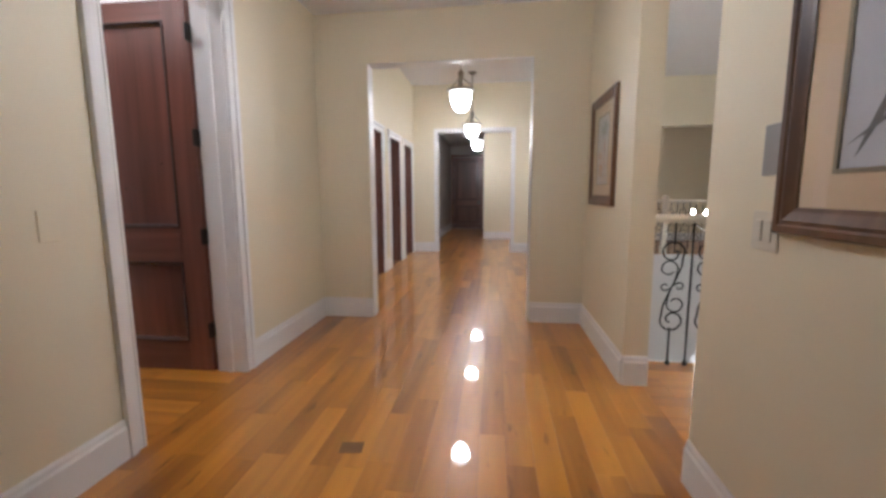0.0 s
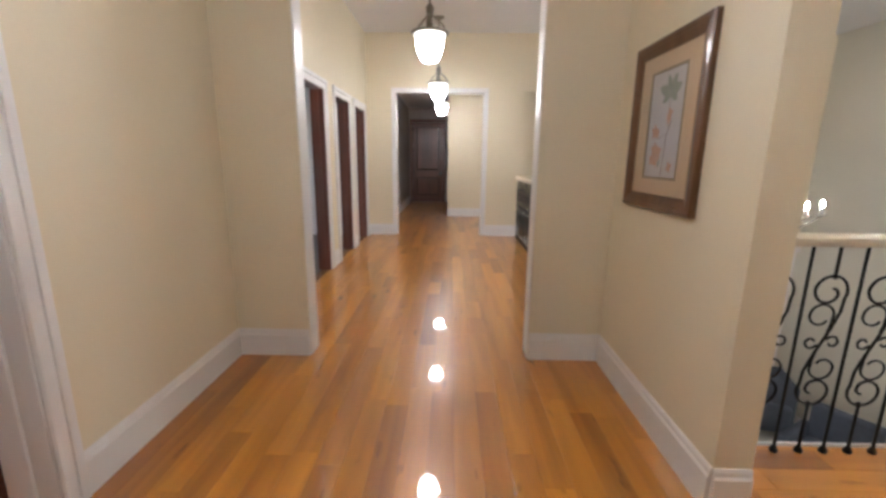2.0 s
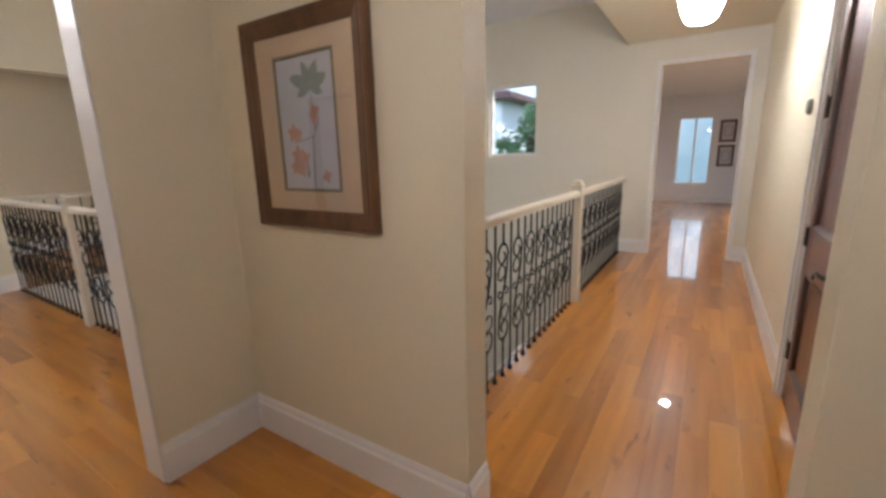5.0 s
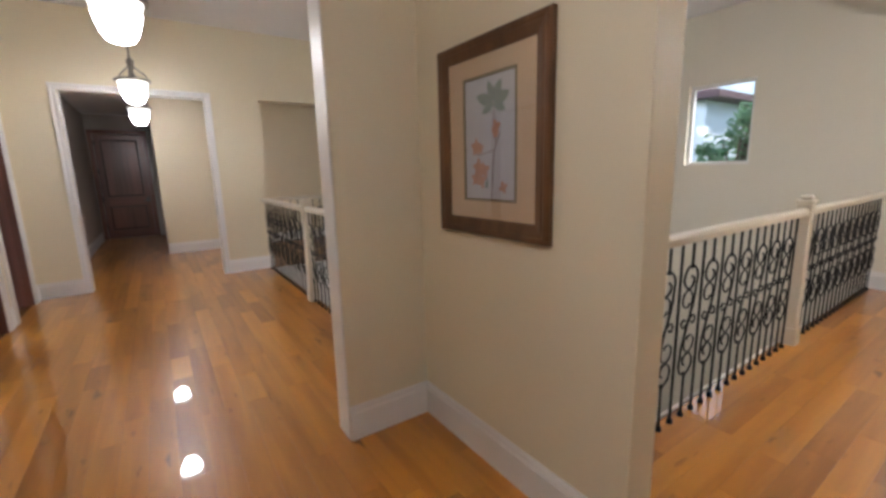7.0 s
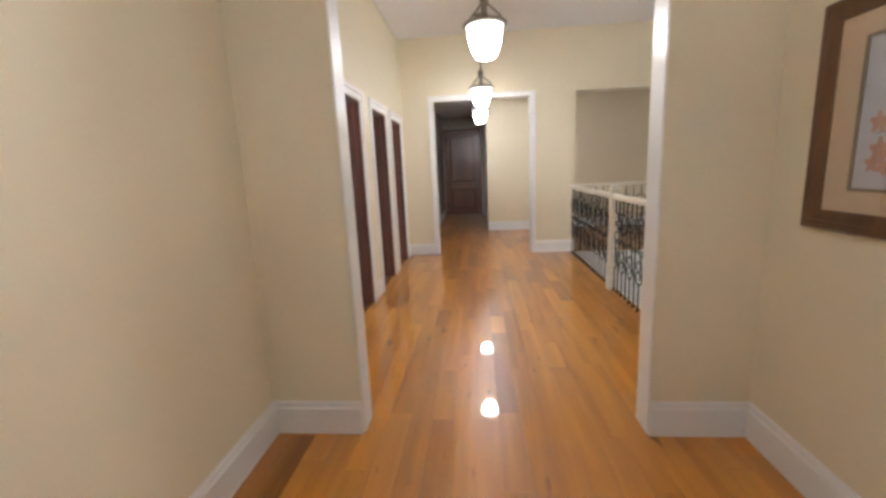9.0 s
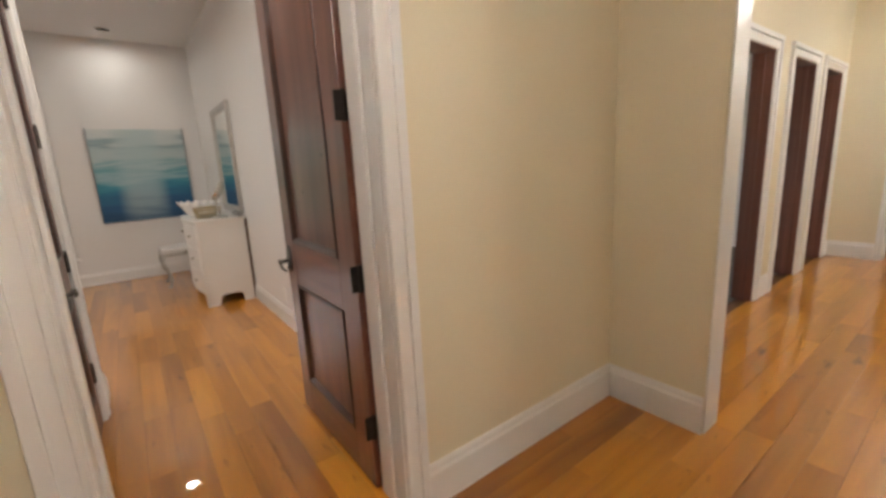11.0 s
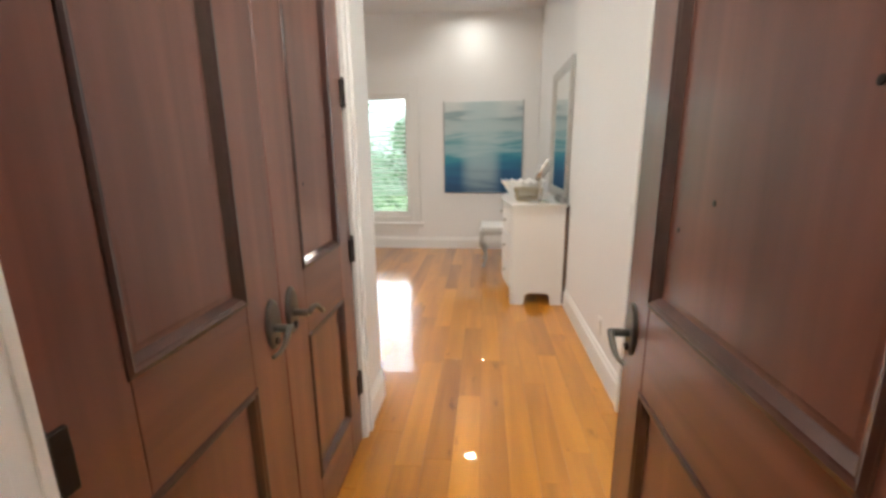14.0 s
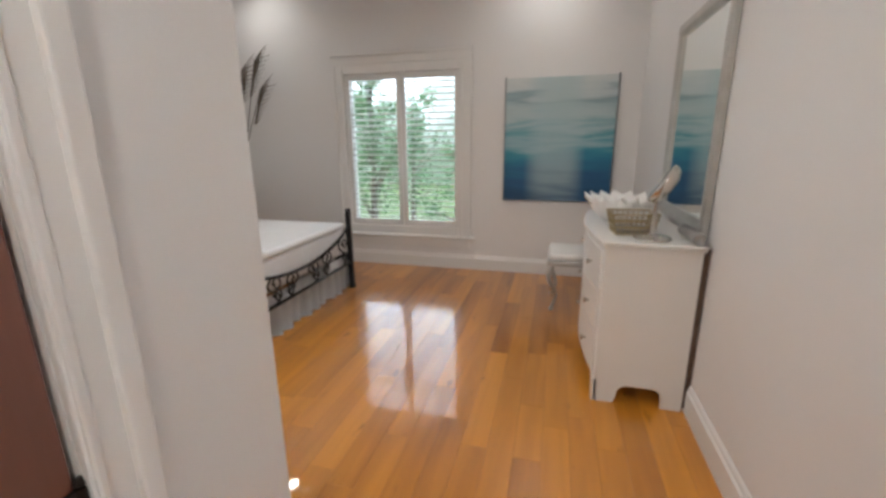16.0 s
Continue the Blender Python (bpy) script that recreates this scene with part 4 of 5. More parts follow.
# ---- windows ----
def window(name, label, axis, a0, a1, z0, z1, c0, c1, mullions=0, mat=BEDROOM_TRIM):
    """A fixed window in a wall opening: frame, mullions and panes."""
    ob = thing(name, label, "window", kind="structure")
    m, w = (c0 + c1) / 2, 0.045

    def bar(lo, hi, zl, zh, nm):
        bm = bmesh.new()
        if axis == "y":
            bevelled(bm, m - 0.03, m + 0.03, lo, hi, zl, zh, 0.004)
        else:
            bevelled(bm, lo, hi, m - 0.03, m + 0.03, zl, zh, 0.004)
        part(nm, bm, mat, ob)
    bar(a0, a1, z0, z0 + w, "window_sill")
    bar(a0, a1, z1 - w, z1, "window_frame")
    edges = [a0 + (a1 - a0) * k / (mullions + 1) for k in range(mullions + 2)]
    for k, e in enumerate(edges):
        lo = a0 if k == 0 else (a1 - w if k == mullions + 1 else e - w / 2)
        bar(lo, lo + w, z0 + w, z1 - w, "window_frame" if k in (0, mullions + 1) else "mullion")
    for p, q in zip(edges, edges[1:]):
        bm = bmesh.new()
        if axis == "y":
            box(bm, m - 0.003, m + 0.003, p + w * 0.4, q - w * 0.4, z0 + w * 0.8, z1 - w * 0.8)
        else:
            box(bm, p + w * 0.4, q - w * 0.4, m - 0.003, m + 0.003, z0 + w * 0.8, z1 - w * 0.8)
        pane = part("pane", bm, GLASS, ob)
        pane.visible_shadow = False
    return ob


window("window_1", "square fixed window high above the stairwell", "y", 4.96, 5.775, 1.39, 2.48, EAST + 0.03, EAST + T)
window("window_2", "square fixed window high above the stairwell", "y", 6.12, 6.93, 1.39, 2.48, EAST + 0.03, EAST + T)
window("window_3", "tall two-light window in the far room", "y", 2.66, 3.5, 0.5, 2.32, 13.9, 14.05, 1)
# The next two windows are out of view, added for far room light.
window("window_4", "unseen wide window added to brighten the far room", "x", 7.6, 9.2, 0.8, 2.3, 0.85, 1.0, 1)
window("window_5", "unseen wide window added to brighten the far room", "x", 10.2, 12.2, 0.8, 2.3, 0.85, 1.0, 1)
window("window_6", "small bathroom window", "y", 4.2, 5.0, 1.1, 2.2, -4.35, -4.2)
window("window_7", "wide window of a side room", "y", 6.4, 8.6, 0.9, 2.3, -4.35, -4.2, 2)
window("window_8", "bedroom window behind louvred shutters", "y", 0.42, 1.74, 0.47, 2.15, BW - T, BW - 0.06)
for k, (z0, z1) in enumerate(((1.62, 2.2), (0.98, 1.55))):
    p = picture("small dark framed picture in the far room", pose(13.9, 2.33, (z0 + z1) / 2, 0, 0, -90), 0.38, z1 - z0, 0.06, 0.15, 0.24, PAPER)

# bedroom window casing, stool and shutters
bm = bmesh.new()
for y0, y1, z0, z1, t in ((0.28, 0.42, 0.38, 2.25, 0.02), (1.74, 1.88, 0.38, 2.25, 0.02), (0.28, 1.88, 2.251, 2.37, 0.022), (0.42, 1.74, 2.15, 2.25, 0.0205), (0.42, 1.74, 0.38, 0.47, 0.0205),
                          (0.28, 0.32, 0.38, 2.25, 0.034), (1.84, 1.88, 0.38, 2.25, 0.034), (0.28, 1.88, 2.33, 2.371, 0.036), (0.38, 0.41, 0.38, 2.2, 0.03), (1.75, 1.78, 0.38, 2.2, 0.03)):
    bevelled(bm, BW, BW + t, y0, y1, z0, z1, 0.004)
structure("trim", bm, BEDROOM_TRIM, "white moulded bedroom window casing", "trim")
bm = bmesh.new()
bevelled(bm, BW, BW + 0.055, 0.24, 1.92, 0.345, 0.38, 0.01)
bevelled(bm, BW, BW + 0.022, 0.30, 1.86, 0.24, 0.344, 0.005)
structure("trim", bm, BEDROOM_TRIM, "white bedroom window stool and apron", "trim")
for y0, y1 in ((0.422, 1.078), (1.082, 1.738)):
    sh = thing("window_shutter", "white plantation shutter with open louvres", "shutter", pose(BW - 0.02, 0, 0), "bedroom shutters")
    for a, b, c, d, nm in ((y0, y0 + 0.05, 0.472, 2.148, "stile"), (y1 - 0.05, y1, 0.472, 2.148, "stile"), (y0 + 0.05, y1 - 0.05, 0.472, 0.545, "rail"), (y0 + 0.05, y1 - 0.05, 2.085, 2.148, "rail")):
        bm = bmesh.new()
        bevelled(bm, -0.014, 0.014, a, b, c, d, 0.003)
        part(nm, bm, BEDROOM_TRIM, sh)
    z = 0.58
    slat = None
    while z < 2.07:
        if slat is None:
            bm = bmesh.new()
            w = y1 - y0 - 0.104
            prof = [(0.032, 0.0), (0.022, 0.006), (0.0, 0.008), (-0.022, 0.006), (-0.032, 0.0), (-0.022, -0.006), (0.0, -0.008), (0.022, -0.006)]
            ends = [[bm.verts.new((px, s * w / 2, pz)) for px, pz in prof] for s in (-1, 1)]
            for i in range(8):
                bm.faces.new((ends[0][i], ends[0][(i + 1) % 8], ends[1][(i + 1) % 8], ends[1][i]))
            bm.faces.new(ends[0])
            bm.faces.new(ends[1][::-1])
            slat = part("louvre", bm, BEDROOM_TRIM, sh)
            o = slat
        else:
            o = new("louvre", slat.data)
            o.parent = sh
        o.matrix_basis = pose(0, (y0 + y1) / 2, z, 0, -9 if z < 1.75 else 2, 0)
        z += 0.064

# ---- bedroom furniture ----
WHITE_LACQUER = material("white_lacquer", (0.76, 0.74, 0.71), 0.28, vary=0.03, scale=5, bump=0.02)
DARK_BACK = wood("dark_back_board", (0.07, 0.04, 0.03), (0.14, 0.085, 0.06), 0.6)
dr = thing("dresser", "white lacquered bow-front dresser with bracket feet against the wall", "dresser", pose(-4.9, 3.50, 0))
DX, DEPTH = -1.02, 0.46        # the chest runs from x = 0 to DX and stands out towards -y
def bow(u):
    return 0.055 * math.sin(math.pi * u)
def bowed(bm, z0, z1, out, x0=0.0, x1=DX, back=0.0):
    n = 16
    lo, hi = [], []
    for z, ring in ((z0, lo), (z1, hi)):
        for i in range(n + 1):
            u = i / n
            ring.append(bm.verts.new((x0 + (x1 - x0) * u, -(DEPTH + out + bow((x0 + (x1 - x0) * u) / DX)), z)))
        ring.append(bm.verts.new((x1, -back, z)))
        ring.append(bm.verts.new((x0, -back, z)))
    m = len(lo)
    for i in range(m):
        bm.faces.new((lo[i], lo[(i + 1) % m], hi[(i + 1) % m], hi[i]))
    bm.faces.new(lo[::-1])
    bm.faces.new(hi)
bm = bmesh.new()
bowed(bm, 0.13, 0.885, 0.0, back=0.012)
part("body", bm, WHITE_LACQUER, dr)
bm = bmesh.new()
bowed(bm, 0.885, 0.90, 0.012, 0.012, DX - 0.012, 0.0)
bowed(bm, 0.90, 0.918, 0.024, 0.024, DX - 0.024, 0.0)
bmesh.ops.bevel(bm, geom=[e for e in bm.edges if abs(e.verts[0].co.z - e.verts[1].co.z) < 1e-4], offset=0.004, segments=2, affect="EDGES")
part("top", bm, WHITE_LACQUER, dr)
for k in range(3):
    bm = bmesh.new()
    z0 = 0.16 + 0.238 * k
    bowed(bm, z0, z0 + 0.225, 0.010, -0.035, DX + 0.035, DEPTH - 0.02)
    dw = part("drawer", bm, WHITE_LACQUER, dr)
    for x in (-0.22, DX + 0.22):
        bm = bmesh.new()
        lathe(bm, [(0.007, 0.0), (0.007, -0.012), (0.016, -0.018), (0.017, -0.026), (0.008, -0.03)], 14, (x, -(DEPTH + 0.010 + bow(x / DX)), z0 + 0.115), "y")
        part("knob", bm, CHROME, dw, "silver knob", True)
for x0, x1, side in ((0.0, -0.16, 1), (DX, DX + 0.16, 1)):
    bm = bmesh.new()
    prof = [(0.0, 0.0), (0.06, 0.0), (0.07, 0.04), (0.10, 0.09), (0.16, 0.129), (0.0, 0.129)]
    s = -1 if x0 == 0.0 else 1
    f = [[bm.verts.new((x0 + s * a, -DEPTH + y, z)) for a, z in prof] for y in (-0.012, 0.012)]
    for i in range(6):
        bm.faces.new((f[0][i], f[0][(i + 1) % 6], f[1][(i + 1) % 6], f[1][i]))
    bm.faces.new(f[0])
    bm.faces.new(f[1][::-1])
    part("bracket_foot", bm, WHITE_LACQUER, dr)
for x in (0.0, DX):
    bm = bmesh.new()
    pts = [(-DEPTH, 0.0), (-DEPTH + 0.10, 0.0)]
    pts += [(-0.23 - 0.115 * math.cos(math.pi * i / 10) * 1.0, min(0.11, 0.03 + 0.09 * math.sin(math.pi * i / 10) ** 0.5)) for i in range(11)]
    pts += [(-0.115 + 0.0, 0.0), (-0.012, 0.0), (-0.012, 0.131), (-DEPTH, 0.131)]
    t = -0.018 if x == 0.0 else 0.018
    f = [[bm.verts.new((xx, y, z)) for y, z in pts] for xx in (x, x + t)]
    for i in range(len(pts)):
        bm.faces.new((f[0][i], f[0][(i + 1) % len(pts)], f[1][(i + 1) % len(pts)], f[1][i]))
    bm.faces.new(f[0])
    bm.faces.new(f[1][::-1])
    part("side_foot", bm, WHITE_LACQUER, dr)
bm = bmesh.new()
bevelled(bm, DX + 0.002, -0.002, -0.011, 0.018, 0.02, 0.90, 0.002, 1)
part("back_board", bm, DARK_BACK, dr, "dark board along the dresser's back")

SILVER_FRAME = material("silver_leaf_frame", (0.52, 0.50, 0.47), 0.35, 0.55, vary=0.2, scale=14, bump=0.15, fine=60)
MIRROR = bpy.data.materials.new("mirror_glass")
MIRROR.use_nodes = True
mb = MIRROR.node_tree.nodes["Principled BSDF"]
mb.inputs["Base Color"].default_value, mb.inputs["Metallic"].default_value, mb.inputs["Roughness"].default_value = (0.86, 0.9, 0.89, 1), 1.0, 0.01
mir = thing("wall_mirror", "tall silver framed mirror standing on the dresser against the wall", "mirror", pose(-5.445, 3.513, 1.53))
bm = bmesh.new()
mitred(bm, 0.94, 1.19, [(0, 0.0), (0, 0.022), (0.012, 0.032), (0.05, 0.030), (0.075, 0.018), (0.082, 0.018), (0.082, 0.0)])
part("frame", bm, SILVER_FRAME, mir, "silver leaf frame")
bm = bmesh.new()
flat(bm, [(-0.395, -0.52), (0.395, -0.52), (0.395, 0.52), (-0.395, 0.52)], -0.010)
part("mirror_glass", bm, MIRROR, mir)
bm = bmesh.new()
box(bm, -0.46, 0.46, -0.008, 0.006, -0.585, 0.585)
part("back_board", bm, SILVER_FRAME, mir)

# sea painting
SEA = bpy.data.materials.new("sea_painting")
SEA.use_nodes = True
nt = SEA.node_tree
sb = nt.nodes["Principled BSDF"]
sb.inputs["Roughness"].default_value = 0.55
tc = nt.nodes.new("ShaderNodeTexCoord")
mp = nt.nodes.new("ShaderNodeMapping")
mp.inputs["Scale"].default_value = (0.8, 1.0, 8.0)
nz = nt.nodes.new("ShaderNodeTexNoise")
nz.inputs["Scale"].default_value, nz.inputs["Detail"].default_value, nz.inputs["Distortion"].default_value = 1.1, 7, 0.5
nt.links.new(tc.outputs["Object"], mp.inputs["Vector"])
nt.links.new(mp.outputs["Vector"], nz.inputs["Vector"])
sep = nt.nodes.new("ShaderNodeSeparateXYZ")
nt.links.new(tc.outputs["Object"], sep.inputs["Vector"])
ma = nt.nodes.new("ShaderNodeMath")
ma.operation = "MULTIPLY_ADD"
nt.links.new(nz.outputs["Fac"], ma.inputs[0])
ma.inputs[1].default_value = 0.55
nt.links.new(sep.outputs["Z"], ma.inputs[2])
sq = nt.nodes.new("ShaderNodeMath")
sq.operation = "MULTIPLY_ADD"
sq.inputs[1].default_value, sq.inputs[2].default_value = 3.6, 0.1
nt.links.new(sep.outputs["X"], sq.inputs[0])
streak = nt.nodes.new("ShaderNodeMath")
streak.operation = "POWER"
streak.inputs[1].default_value = 2.0
nt.links.new(sq.outputs[0], streak.inputs[0])
fall = nt.nodes.new("ShaderNodeMapRange")
fall.interpolation_type = "SMOOTHSTEP"
fall.inputs["From Min"].default_value, fall.inputs["From Max"].default_value = 0.0, 1.3
fall.inputs["To Min"].default_value, fall.inputs["To Max"].default_value = 0.95, 0.0
nt.links.new(streak.outputs[0], fall.inputs["Value"])
patch = nt.nodes.new("ShaderNodeMath")
patch.operation = "MULTIPLY"
nt.links.new(fall.outputs["Result"], patch.inputs[0])
low = nt.nodes.new("ShaderNodeMapRange")
low.interpolation_type = "SMOOTHSTEP"
low.inputs["From Min"].default_value, low.inputs["From Max"].default_value = -0.5, 0.0
low.inputs["To Max"].default_value = 0.75
nt.links.new(ma.outputs[0], low.inputs["Value"])
nt.links.new(low.outputs["Result"], patch.inputs[1])
pale = nt.nodes.new("ShaderNodeMix")
pale.data_type = "RGBA"
pale.inputs["B"].default_value = (0.42, 0.56, 0.59, 1)
nt.links.new(patch.outputs[0], pale.inputs["Factor"])
rp = nt.nodes.new("ShaderNodeValToRGB")
cr = rp.color_ramp
stops = ((0.0, (0.012, 0.07, 0.17)), (0.18, (0.014, 0.10, 0.23)), (0.33, (0.02, 0.19, 0.32)), (0.43, (0.045, 0.28, 0.38)), (0.50, (0.30, 0.48, 0.53)), (0.545, (0.10, 0.32, 0.39)), (0.60, (0.40, 0.54, 0.57)), (0.66, (0.24, 0.42, 0.47)), (0.71, (0.46, 0.57, 0.58)), (0.80, (0.38, 0.50, 0.53)), (0.84, (0.26, 0.36, 0.41)), (0.88, (0.52, 0.60, 0.61)), (1.0, (0.64, 0.68, 0.67)))
cr.elements[0].position, cr.elements[0].color = stops[0][0], (*stops[0][1], 1)
cr.elements[1].position, cr.elements[1].color = stops[-1][0], (*stops[-1][1], 1)
for p, c in stops[1:-1]:
    e = cr.elements.new(p)
    e.color = (*c, 1)
mr = nt.nodes.new("ShaderNodeMapRange")
mr.inputs["From Min"].default_value, mr.inputs["From Max"].default_value = -0.33, 0.88
nt.links.new(ma.outputs[0], mr.inputs["Value"])
nt.links.new(mr.outputs["Result"], rp.inputs["Fac"])
nt.links.new(rp.outputs["Color"], pale.inputs["A"])
nt.links.new(pale.outputs["Result"], sb.inputs["Base Color"])
sea = thing("sea_painting", "unframed canvas painting of a hazy blue and white sea", "painting", pose(BW, 2.768, 1.42, 0, 0, 90))
bm = bmesh.new()
bevelled(bm, -0.53, 0.53, -0.04, -0.001, -0.61, 0.61, 0.004)
part("canvas", bm, SEA, sea)
for s in (-1, 1):
    bm = bmesh.new()
    bevelled(bm, s * 0.536 - 0.006, s * 0.536 + 0.006, -0.042, -0.001, -0.61, 0.62, 0.002, 1)
    part("edge_strip", bm, material("grey_edge", (0.22, 0.24, 0.26), 0.6), sea, "thin grey edge strip")

# small chair behind the dresser
SEAT = material("white_upholstery", (0.78, 0.76, 0.73), 0.9, vary=0.03, scale=20, bump=0.3, fine=300)
chair = thing("side_chair", "small silver-grey side chair with cabriole legs and a white seat", "chair", pose(-6.40, 2.98, 0, 0, 0, 0))
bm = bmesh.new()
bevelled(bm, -0.24, 0.24, -0.24, 0.22, 0.40, 0.445, 0.012)
part("seat_frame", bm, SILVER_FRAME, chair)
bm = bmesh.new()
bevelled(bm, -0.23, 0.23, -0.23, 0.21, 0.446, 0.50, 0.024, 4)
part("seat", bm, SEAT, chair, "white padded seat", True)
for sx in (-1, 1):
    for sy in (-1, 1):
        bm = bmesh.new()
        pts = []
        for i in range(12):
            u = i / 11
            o = 0.035 * math.sin(u * math.pi * 2) * (1 if u < 0.5 else 0.9)
            pts.append((sx * (0.20 + o), sy * (0.19 + o), 0.41 * (1 - u) + 0.012))
        tube(bm, pts, 0.026, 8, 0.45)
        lathe(bm, [(0.02, 0.0), (0.024, 0.012), (0.012, 0.022)], 8, (pts[-1][0], pts[-1][1], 0))
        part("leg", bm, SILVER_FRAME, chair, "", True)
bm = bmesh.new()
for s in (-1, 1):
    tube(bm, [(s * 0.2, 0.20, 0.42), (s * 0.21, 0.24, 0.6), (s * 0.2, 0.29, 0.72)], 0.015, 8)
tube(bm, [(-0.2, 0.29, 0.72), (-0.1, 0.31, 0.745), (0, 0.315, 0.75), (0.1, 0.31, 0.745), (0.2, 0.29, 0.72)], 0.016, 8)
part("backrest", bm, SILVER_FRAME, chair, "", True)

# things on the dresser
GOLD = material("aged_gold_wire", (0.42, 0.34, 0.20), 0.35, 0.85, vary=0.15, scale=30)
bk = thing("wire_basket", "small rectangular gold wire basket on the dresser", "basket", pose(-5.15, 3.19, 0.918, 0, 0, 6))
for z, k in ((0.005, 0.82), (0.045, 0.9), (0.085, 0.96), (0.115, 1.0)):
    bm = bmesh.new()
    w, d = 0.09 * k, 0.115 * k
    tube(bm, [(-w, -d, z), (w, -d, z), (w, d, z), (-w, d, z), (-w, -d, z)], 0.005, 6)
    part("band", bm, GOLD, bk)
bm = bmesh.new()
for i in range(9):
    x = -1 + 2 * i / 8
    for s in (-1, 1):
        tube(bm, [(x * 0.074, s * 0.094, 0.004), (x * 0.09, s * 0.115, 0.115)], 0.0028, 5)
        tube(bm, [(s * 0.074, x * 0.094, 0.004), (s * 0.09, x * 0.115, 0.115)], 0.0028, 5)
part("wires", bm, GOLD, bk)
bm = bmesh.new()
bevelled(bm, -0.07, 0.07, -0.09, 0.09, 0.001, 0.03, 0.004)
part("tray", bm, PEWTER, bk)
CORAL = material("white_coral", (0.80, 0.79, 0.77), 0.6, vary=0.04, scale=30, bump=0.5, fine=60)
shell = thing("coral_bowl", "white scalloped shell bowl with a wire handle on the dresser", "bowl", pose(-5.47, 3.17, 0.918, 0, 0, 80) @ Matrix.Scale(1.12, 4))
bm = bmesh.new()
rings = []
for j in range(7):
    u = j / 6
    ring = []
    for i in range(60):
        a = 2 * math.pi * i / 60
        wv = 1 + 0.10 * u * math.sin(a * 15)
        r = (0.06 + 0.10 * u ** 0.7) * wv
        ring.append(bm.verts.new((1.15 * r * math.cos(a), 0.8 * r * math.sin(a), 0.002 + 0.15 * u ** 1.3 + 0.012 * u * math.sin(a * 15))))
    rings.append(ring)
for a, b in zip(rings, rings[1:]):
    for i in range(60):
        bm.faces.new((a[i], a[(i + 1) % 60], b[(i + 1) % 60], b[i]))
bm.faces.new(rings[0][::-1])
inner = [bm.verts.new((v.co.x * 0.92, v.co.y * 0.92, v.co.z - 0.012)) for v in rings[-1]]
for i in range(60):
    bm.faces.new((rings[-1][i], rings[-1][(i + 1) % 60], inner[(i + 1) % 60], inner[i]))
cv = bm.verts.new((0, 0, 0.03))
for i in range(60):
    bm.faces.new((inner[i], inner[(i + 1) % 60], cv))
part("bowl", bm, CORAL, shell, "", True)
for s in (-1, 1):
    bm = bmesh.new()
    tube(bm, [(s * 0.15, -0.04, 0.10), (s * 0.19, -0.03, 0.14), (s * 0.19, 0.03, 0.14), (s * 0.15, 0.04, 0.10)], 0.005, 6)
    part("handle", bm, CHROME, shell)
st = thing("vanity_stand", "polished silver vanity mirror tilted on a round-footed stand", "vanity mirror", pose(-5.0, 3.27, 0.918))
bm = bmesh.new()
lathe(bm, [(0.088, 0.0), (0.093, 0.007), (0.086, 0.016), (0.056, 0.026), (0.02, 0.032), (0.013, 0.045), (0.019, 0.06), (0.012, 0.075), (0.010, 0.17), (0.016, 0.185), (0.010, 0.2)], 24)
part("stand", bm, CHROME, st, "", True)
bm = bmesh.new()
lathe(bm, [(0.02, -0.048), (0.06, -0.044), (0.092, -0.028), (0.106, -0.006), (0.106, 0.012), (0.098, 0.018), (0.086, 0.013)], 32)
bmesh.ops.transform(bm, matrix=Matrix.Translation((0.006, 0.022, 0.285)) @ Vector((-0.19, -0.83, 0.52)).to_track_quat("Z", "Y").to_matrix().to_4x4(), verts=bm.verts[:])
part("mirror_head", bm, CHROME, st, "", True)
bm = bmesh.new()
lathe(bm, [(0.086, 0.0132), (0.084, 0.0136)], 32)
bmesh.ops.transform(bm, matrix=Matrix.Translation((0.006, 0.022, 0.285)) @ Vector((-0.19, -0.83, 0.52)).to_track_quat("Z", "Y").to_matrix().to_4x4(), verts=bm.verts[:])
part("mirror_glass", bm, MIRROR, st)
roll = thing("rolled_cloth", "rolled grey cloth on the dresser along the wall", "cloth", pose(-5.0, 3.455, 0.918))
bm = bmesh.new()
lathe(bm, [(0.004, -0.16), (0.022, -0.165), (0.029, -0.15), (0.031, -0.05), (0.030, 0.06), (0.031, 0.11), (0.026, 0.125), (0.022, 0.118), (0.004, 0.112)], 20, (0, 0, 0.031), "x")
part("roll", bm, material("grey_roll_cloth", (0.33, 0.32, 0.31), 0.9, vary=0.12, scale=14, bump=0.3, fine=160), roll, "", True)

# iron bed
LINEN = material("white_linen", (0.80, 0.80, 0.80), 0.9, vary=0.03, scale=8, bump=0.25, fine=150)
bed = thing("iron_bed", "dark iron bed made up with white linen and a gathered skirt", "bed", pose(-6.33, 0.83, 0))
BWD, BLN = 1.62, 2.05          # runs to +x across, and to -y along
for x, y, h in ((0, 0, 0.80), (BWD, 0, 0.80), (0, -BLN - 0.1, 1.3), (BWD, -BLN - 0.1, 1.3)):
    bm = bmesh.new()
    bevelled(bm, x - 0.022, x + 0.022, y - 0.022, y + 0.022, 0.0, h - 0.03, 0.005)
    lathe(bm, [(0.018, h - 0.03), (0.028, h - 0.018), (0.024, h)], 10, (x, y, 0))
    lathe(bm, [(0.036, 0.0), (0.034, 0.03), (0.026, 0.045)], 10, (x, y, 0))
    part("bed_post", bm, IRON, bed)
